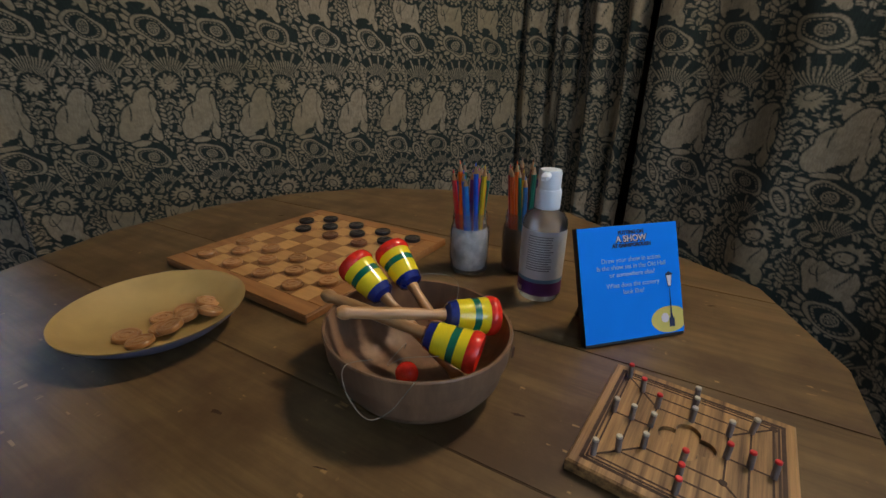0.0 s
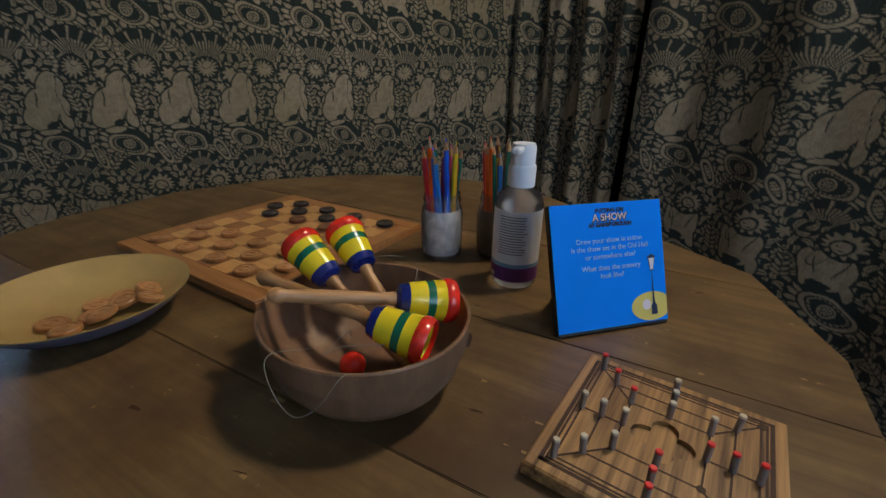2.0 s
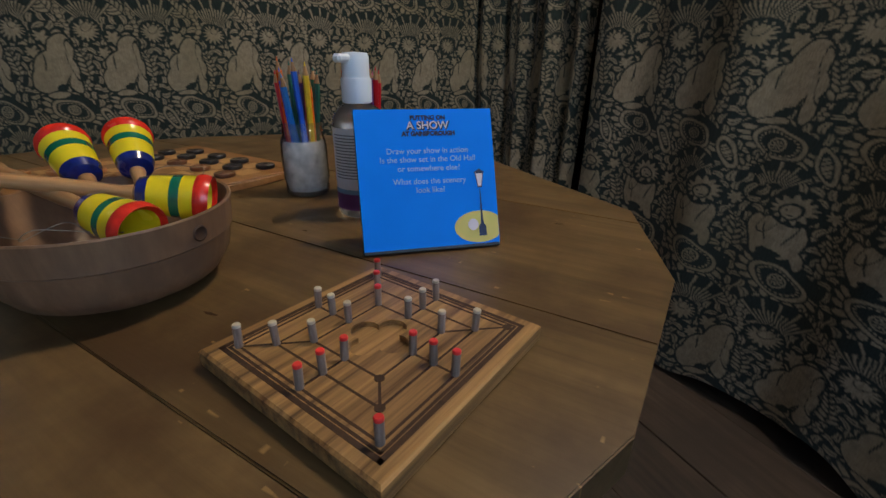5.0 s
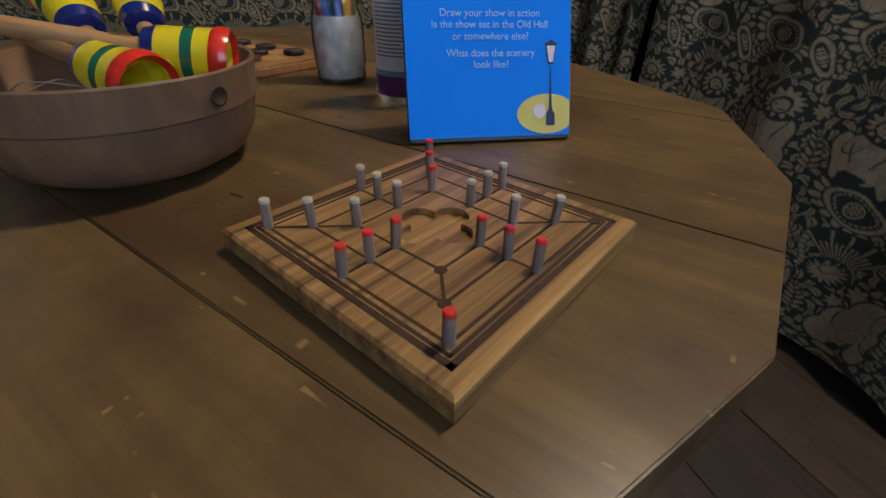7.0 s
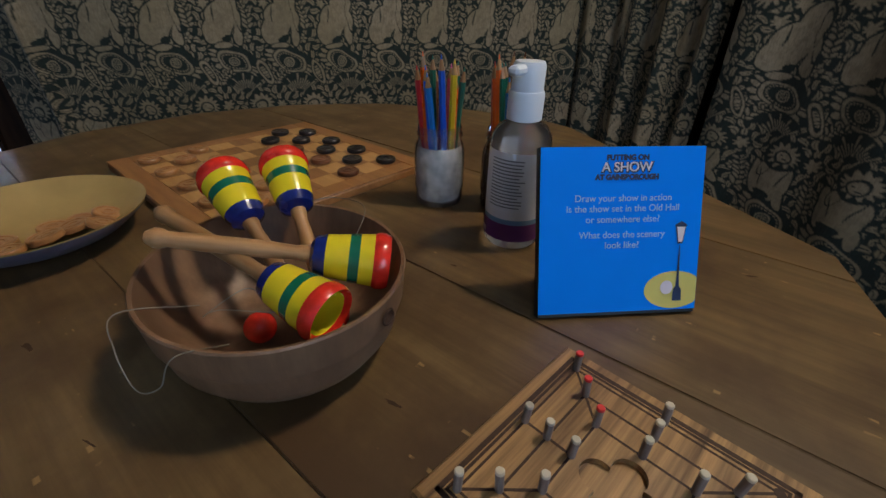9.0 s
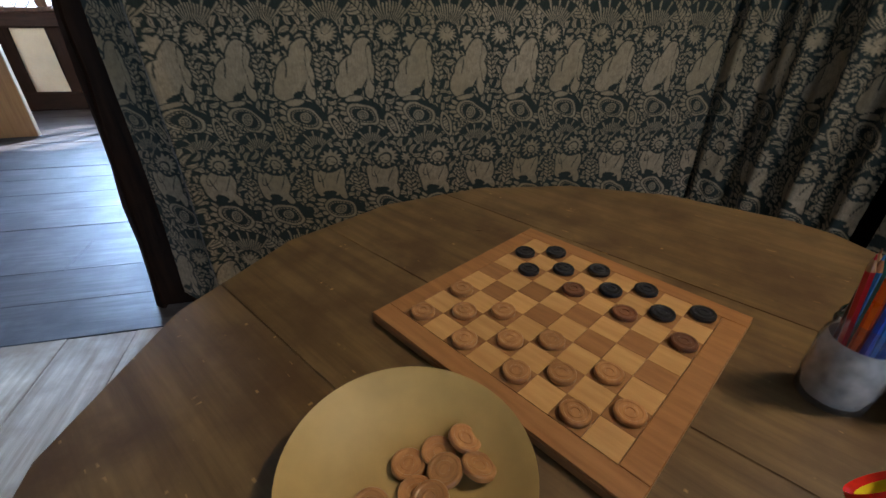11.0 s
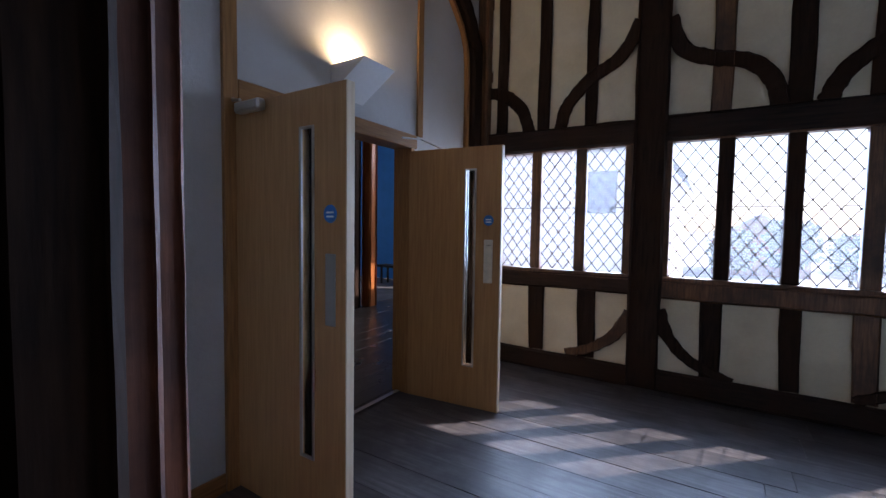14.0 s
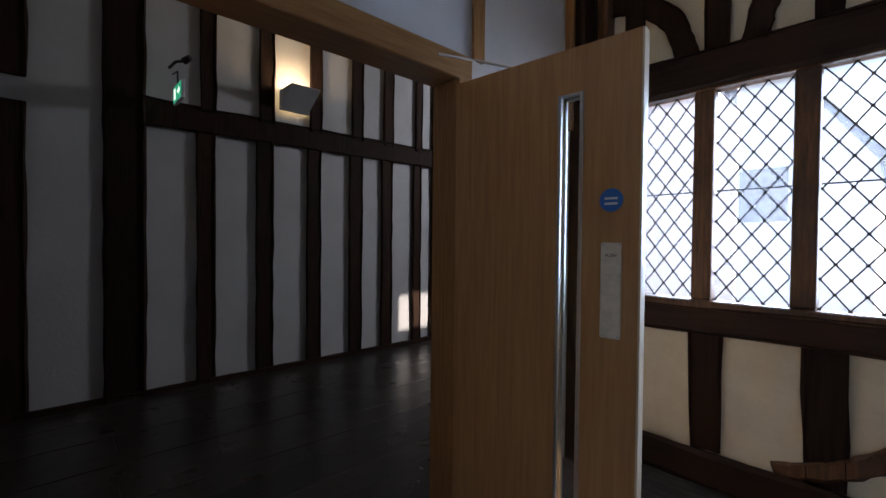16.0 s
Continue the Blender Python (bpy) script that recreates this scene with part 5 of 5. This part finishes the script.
letters("title", "A SHOW", 0.0105, on_card(0.516, 0.881, 0.0021), INK_PINK, card, 0.0001)
letters("title", "AT GAINSBOROUGH", 0.0056, on_card(0.52, 0.825), INK_NAVY, card, 0.0004)
for k, (txt, z) in enumerate((("Draw your show in action", 0.705), ("Is the show set in the Old Hall", 0.645), ("or somewhere else?", 0.582), ("What does the scenery", 0.492), ("look like?", 0.43))):
    letters("text_line", txt, 0.0077, on_card(0.505, z), INK_PALE, card, 0.0)
pool = bmesh.new()
out = []
for k in range(40):
    a = 2 * math.pi * k / 40
    out.append((min(0.995, 0.85 + 0.19 * math.cos(a)), max(0.03, 0.148 + 0.115 * math.sin(a))))
pool.faces.new([pool.verts.new((x * W, -0.0015, z * H)) for x, z in out])
bmesh.ops.transform(pool, matrix=LEANED, verts=pool.verts)
part("light_pool", pool, INK_YELLOW, card, "pale yellow ellipse")


def flat_on_card(name, pts, mat, lift):
    b = bmesh.new()
    b.faces.new([b.verts.new((x * W, -lift, z * H)) for x, z in pts])
    bmesh.ops.transform(b, matrix=LEANED, verts=b.verts)
    return part(name, b, mat, card)


flat_on_card("lamp_post", [(0.842, 0.08), (0.900, 0.08), (0.898, 0.15), (0.882, 0.17), (0.878, 0.22), (0.872, 0.42), (0.868, 0.42), (0.862, 0.22), (0.858, 0.17), (0.844, 0.15)], INK_NAVY, 0.0019)
flat_on_card("lamp_head", [(0.855, 0.43), (0.885, 0.43), (0.905, 0.535), (0.912, 0.54), (0.872, 0.565), (0.832, 0.54), (0.838, 0.535)], INK_NAVY, 0.0019)
flat_on_card("lamp_glass", [(0.858, 0.44), (0.882, 0.44), (0.898, 0.53), (0.845, 0.53)], INK_PINK, 0.0022)
flat_on_card("round_mark", [(0.80 + 0.04 * math.cos(k * math.pi / 10), 0.165 + 0.042 * math.sin(k * math.pi / 10)) for k in range(20)], INK_PINK, 0.0022)

# knots and dents in the table top
for k, (x, y, r) in enumerate(((3.829, -6.027, 0.010), (3.578, -5.903, 0.012), (3.652, -6.007, 0.006), (4.197, -5.975, 0.008), (3.71, -5.30, 0.008), (3.92, -5.88, 0.004))):
    rr = random.Random(300 + k)
    pts = [(r * rr.uniform(0.3, 1.1) * math.cos(a / 9 * 2 * math.pi), 0.2 * r * rr.uniform(0.3, 1.1) * math.sin(a / 9 * 2 * math.pi)) for a in range(9)]
    q = part("dent", prism(pts, 0, 0.0004), GROOVE, table)
    q.matrix_local = table.matrix_world.inverted() @ pose(x, y, TOP - 0.0001, 0, 0, -50 + 20 * rr.random())

# ---- things in the gallery and corridor ----
ext = thing("fire_extinguisher", pose(1.135, -3.72, 0.075), "red fire extinguisher with a black hose on a stand", "fire extinguisher")
part("cylinder", lathe([(0, 0), (0.070, 0.0), (0.078, 0.015), (0.078, 0.36), (0.070, 0.40), (0.040, 0.43), (0.022, 0.44), (0.022, 0.46), (0, 0.46)], 36), RED, ext, smooth=True)
part("valve", box(-0.02, 0.02, -0.02, 0.02, 0.455, 0.50, 0.005), BLACK, ext)
part("lever", box(-0.012, 0.09, -0.01, 0.01, 0.50, 0.512, 0.003), BLACK, ext)
part("hose", tube(curve((0.02, 0.01, 0.48), (0.10, 0.015, 0.47), (0.135, 0.015, 0.36), (0.115, 0.01, 0.18), (0.09, 0.01, 0.08), n=10), 0.0095, 10), BLACK, ext, "black rubber hose", True)
stand = thing("extinguisher_stand", pose(1.195, -3.74, 0, 0, 0, -8), "red moulded plastic stand on the floor", "stand")
tray = box(-0.17, 0.17, -0.165, 0.165, 0.0, 0.115, 0.05, seg=4)
part("tray", tray, RED, stand, smooth=True)
part("well", lathe([(0.098, 0.1165), (0.092, 0.112), (0.086, 0.106), (0, 0.105)], 36, m=pose(-0.06, 0.02, 0.0115)), plain("deep_red", (0.55, 0.012, 0.03), 0.4), stand, smooth=True)
ext.location.z = 0.1175

exit_sign = thing("exit_sign", pose(-2.78, -1.93, 2.44), "green emergency exit sign hanging from a bracket", "sign")
part("panel", box(0.0, 0.30, -0.012, 0.012, 0.0, 0.15, 0.004), INK_WHITE, exit_sign)
part("green_field", box(0.012, 0.288, -0.0145, -0.0125, 0.012, 0.138), glowing("sign_green", (0.01, 0.36, 0.20), 0.55), exit_sign)
arrow = bmesh.new()
arrow.faces.new([arrow.verts.new((x, -0.016, z)) for x, z in ((0.16, 0.065), (0.21, 0.065), (0.21, 0.04), (0.255, 0.078), (0.21, 0.115), (0.21, 0.09), (0.16, 0.09))])
part("arrow", arrow, glowing("sign_white", (0.8, 0.9, 0.85), 0.8), exit_sign)
part("door_mark", box(0.04, 0.10, -0.0165, -0.0155, 0.03, 0.12), glowing("sign_white", (0.8, 0.9, 0.85), 0.8), exit_sign)
part("bracket", tube([(0.10, 0, 0.15), (0.10, 0, 0.26), (-0.09, 0, 0.29)], 0.007), BLACK, exit_sign)
spot = thing("spotlight", pose(-2.86, -1.90, 2.80), "small dark bracket spotlight on the plaster", "spotlight")
part("arm", tube([(0, -0.06, -0.03), (0.05, -0.02, 0.02), (0.06, 0.04, 0.04)], 0.012), BLACK, spot)
part("head", lathe([(0, 0), (0.03, 0.0), (0.025, 0.07), (0, 0.075)], 16, m=pose(0.06, 0.04, 0.04, 0, 70, 30)), BLACK, spot)

# ---- outside ----
ASPHALT = plain("grey_ground", (0.42, 0.42, 0.42), 0.9, 0, 0.3, 0.4)
ground = linked("ground", box(-600, 600, -300, 900, -4.2, -4.0), ASPHALT)
tagged(ground, "pale grey car park and ground far below the windows", "ground", kind="structure")


def far_house(name, x0, x1, y0, y1, base, eaves, ridge, wall_mat, roof_mat, label, windows=()):
    """A gabled house: its gable faces the gallery."""
    h = thing(name, pose((x0 + x1) / 2, y0, base), label, "house")
    w, d = (x1 - x0) / 2, y1 - y0
    bm = bmesh.new()
    f = [bm.verts.new(p) for p in ((-w, 0, 0), (w, 0, 0), (w, 0, eaves - base), (0, 0, ridge - base), (-w, 0, eaves - base))]
    b = [bm.verts.new((v.co.x, d, v.co.z)) for v in f]
    bm.faces.new(f)
    bm.faces.new(b[::-1])
    for i in range(5):
        bm.faces.new((f[i], f[(i + 1) % 5], b[(i + 1) % 5], b[i]))
    bmesh.ops.recalc_face_normals(bm, faces=bm.faces[:])
    part("wall", bm, wall_mat, h)
    for sgn in (-1, 1):
        a, c = Vector((0, -0.4, ridge - base + 0.15)), Vector((sgn * (w + 0.5), -0.4, eaves - base - 0.35))
        bm = bmesh.new()
        q = [a, c, c + Vector((0, d + 0.8, 0)), a + Vector((0, d + 0.8, 0))]
        bm.faces.new([bm.verts.new(p) for p in q])
        bmesh.ops.solidify(bm, geom=bm.faces[:], thickness=0.25)
        part("roof", bm, roof_mat, h)
    for wx, wz, ww, wh in windows:
        part("window", box(wx, wx + ww, -0.04, -0.005, wz, wz + wh), WINDOW_DARK, h)
    return h


WINDOW_DARK = plain("far_window", (0.05, 0.07, 0.10), 0.15)
RENDERED = plain("white_render", (0.80, 0.80, 0.80), 0.9, 0, 0.06, 1)
SLATE = plain("blue_slate", (0.16, 0.20, 0.27), 0.7, 0, 0.2, 3)
BRICK = plain("far_brick", (0.30, 0.16, 0.12), 0.9, 0, 0.25, 2)
LEAF = plain("hedge_leaf", (0.12, 0.15, 0.10), 0.8, 0, 0.5, 3)
far_house("house", -7.5, 0.9, 13.0, 24.0, -4.0, 3.6, 9.6, RENDERED, SLATE, "white rendered house with a slate roof across the yard", ((1.2, 6.0, 1.2, 1.6), (-2.6, 6.0, 1.2, 1.6)))
far_house("house", 2.5, 12.0, 58.0, 70.0, -4.0, 0.2, 3.2, BRICK, SLATE, "low red brick house beyond the car park", ((-3, 1.2, 1.4, 1.4), (1, 1.2, 1.4, 1.4)))
far_house("house", 18.0, 29.0, 64.0, 76.0, -4.0, 0.4, 3.4, BRICK, SLATE, "red brick house among trees far away", ((-3, 1.4, 1.4, 1.4), (2, 1.4, 1.4, 1.4)))
far_house("house", 36.0, 50.0, 60.0, 72.0, -4.0, 0.0, 3.0, RENDERED, SLATE, "pale rendered house far beyond the car park", ((-4, 1.2, 1.4, 1.4), (2, 1.2, 1.4, 1.4)))


def far_tree(x, y, h, seed):
    t = thing("tree", pose(x, y, -4.0), "leafy green tree beyond the car park", "tree", "trees beyond the car park")
    rnd = random.Random(seed)
    part("trunk", tube([(0, 0, 0), (0.1, 0, h * 0.3), (0, 0.1, h * 0.6)], 0.18, 7), OAK_DARK, t)
    bm = bmesh.new()
    for k in range(420):
        a, b = rnd.uniform(0, 2 * math.pi), rnd.uniform(-0.9, 1)
        r = h * 0.36 * math.sqrt(1 - 0.6 * b * b) * rnd.uniform(0.45, 1.1)
        c = Vector((r * math.cos(a), r * math.sin(a), h * 0.62 + b * h * 0.36))
        own = bmesh.new()
        bmesh.ops.create_icosphere(own, subdivisions=1, radius=h * 0.033 * rnd.uniform(0.6, 1.4))
        for v in own.verts:
            v.co *= rnd.uniform(0.6, 1.3)
        joined(bm, own, Matrix.Translation(c))
    part("crown", bm, LEAF, t)


for k, (x, y, h) in enumerate(((4, 46, 5.5), (9, 50, 6.5), (14, 52, 5.2), (20, 55, 6.8), (26, 50, 5.5), (33, 54, 6.5), (41, 52, 6.0), (50, 50, 7.0))):
    far_tree(x, y, h, 400 + k)


def far_car(x, y, turn, color, label):
    c = thing("car", pose(x, y, -4.0, 0, 0, turn), label, "car", "parked cars")
    paint = plain("car_paint", color, 0.25, 0.1, 0.03, 5, coat=0.6)
    body = bmesh.new()
    prof = [(-2.1, 0.35), (-2.15, 0.75), (-1.9, 0.92), (-1.3, 0.98), (-0.75, 1.42), (0.6, 1.46), (1.25, 1.02), (2.0, 0.86), (2.15, 0.6), (2.1, 0.35)]
    l = [body.verts.new((px, -0.85, pz)) for px, pz in prof]
    r = [body.verts.new((px, 0.85, pz)) for px, pz in prof]
    body.faces.new(l)
    body.faces.new(r[::-1])
    for i in range(len(prof)):
        body.faces.new((l[i], l[(i + 1) % len(prof)], r[(i + 1) % len(prof)], r[i]))
    bmesh.ops.recalc_face_normals(body, faces=body.faces[:])
    part("body", body, paint, c)
    for s in (-1, 1):
        g = bmesh.new()
        g.faces.new([g.verts.new((px, s * 0.856, pz)) for px, pz in ((-1.1, 0.98), (-0.7, 1.35), (0.55, 1.38), (1.05, 1.03))])
        part("side_window", g, WINDOW_DARK, c)
        for wx in (-1.35, 1.35):
            part("wheel", lathe([(0, -0.1), (0.2, -0.1), (0.32, -0.08), (0.32, 0.08), (0.2, 0.1), (0, 0.1)], 18, m=pose(wx, s * 0.78, 0.32, 90)), BLACK, c)
    return c


for x, y, turn, col, lab in ((6.5, 24, 8, (0.45, 0.02, 0.03), "red car parked on the pale ground"), (10.5, 30, 5, (0.5, 0.5, 0.52), "silver car in the car park"), (15, 29, 12, (0.42, 0.03, 0.03), "dark red car in the car park"), (3.4, 30, 4, (0.7, 0.7, 0.7), "white car parked beyond the yard"), (20, 34, 10, (0.05, 0.07, 0.2), "dark blue car in the car park"), (2.2, 20, 80, (0.6, 0.62, 0.64), "pale car beside the white house")):
    far_car(x, y, turn, col, lab)

# ---- floors, board by board ----
def floorboards(name, label, x0, x1, y0, y1, along_x, width, length, mat, seed, top=0.0):
    f = thing(name, pose(0, 0, 0), label, "floor", kind="structure")
    part("subfloor", box(x0, x1, y0, y1, top - 0.16, top - 0.03), BLACK, f)
    rnd = random.Random(seed)
    lo, hi = (y0, y1) if along_x else (x0, x1)
    p = lo
    while p < hi - 0.01:
        w = min(width * rnd.uniform(0.8, 1.2), hi - p)
        q, end = (x0, x1) if along_x else (y0, y1)
        while q < end - 0.01:
            l = min(length * rnd.uniform(0.7, 1.3), end - q)
            if end - q - l < 0.5:
                l = end - q
            dz = rnd.uniform(-0.002, 0.002)
            g = 0.0012
            if along_x:
                bm = box(-l / 2 + g, l / 2 - g, -w / 2 + g, w / 2 - g, -0.028, 0, 0.0016)
                c = (q + l / 2, p + w / 2, top + dz)
            else:
                bm = box(-w / 2 + g, w / 2 - g, -l / 2 + g, l / 2 - g, -0.028, 0, 0.0016)
                c = (p + w / 2, q + l / 2, top + dz)
            part("floorboard", bm, mat, f).location = c
            q += l
        p += w
    return f


floorboards("floor", "dark stained wide oak floorboards with a dull sheen", -0.15, 7.6, -4.42, 0.0, True, 0.27, 3.2, FLOOR_DARK, 11)
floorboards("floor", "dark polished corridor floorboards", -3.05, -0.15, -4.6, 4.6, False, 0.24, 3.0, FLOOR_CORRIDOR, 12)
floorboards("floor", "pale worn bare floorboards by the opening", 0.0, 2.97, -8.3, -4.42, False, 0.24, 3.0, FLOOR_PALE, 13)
floorboards("floor", "dark brown worn floorboards under the table, darkened further for curtain shade", 2.97, 5.3, -8.3, -4.42, False, 0.26, 3.0, FLOOR_BROWN, 15)
floorboards("floor", "dark boards of the far room", -6.1, -3.05, 1.2, 4.6, True, 0.24, 3.0, FLOOR_DARK, 14)
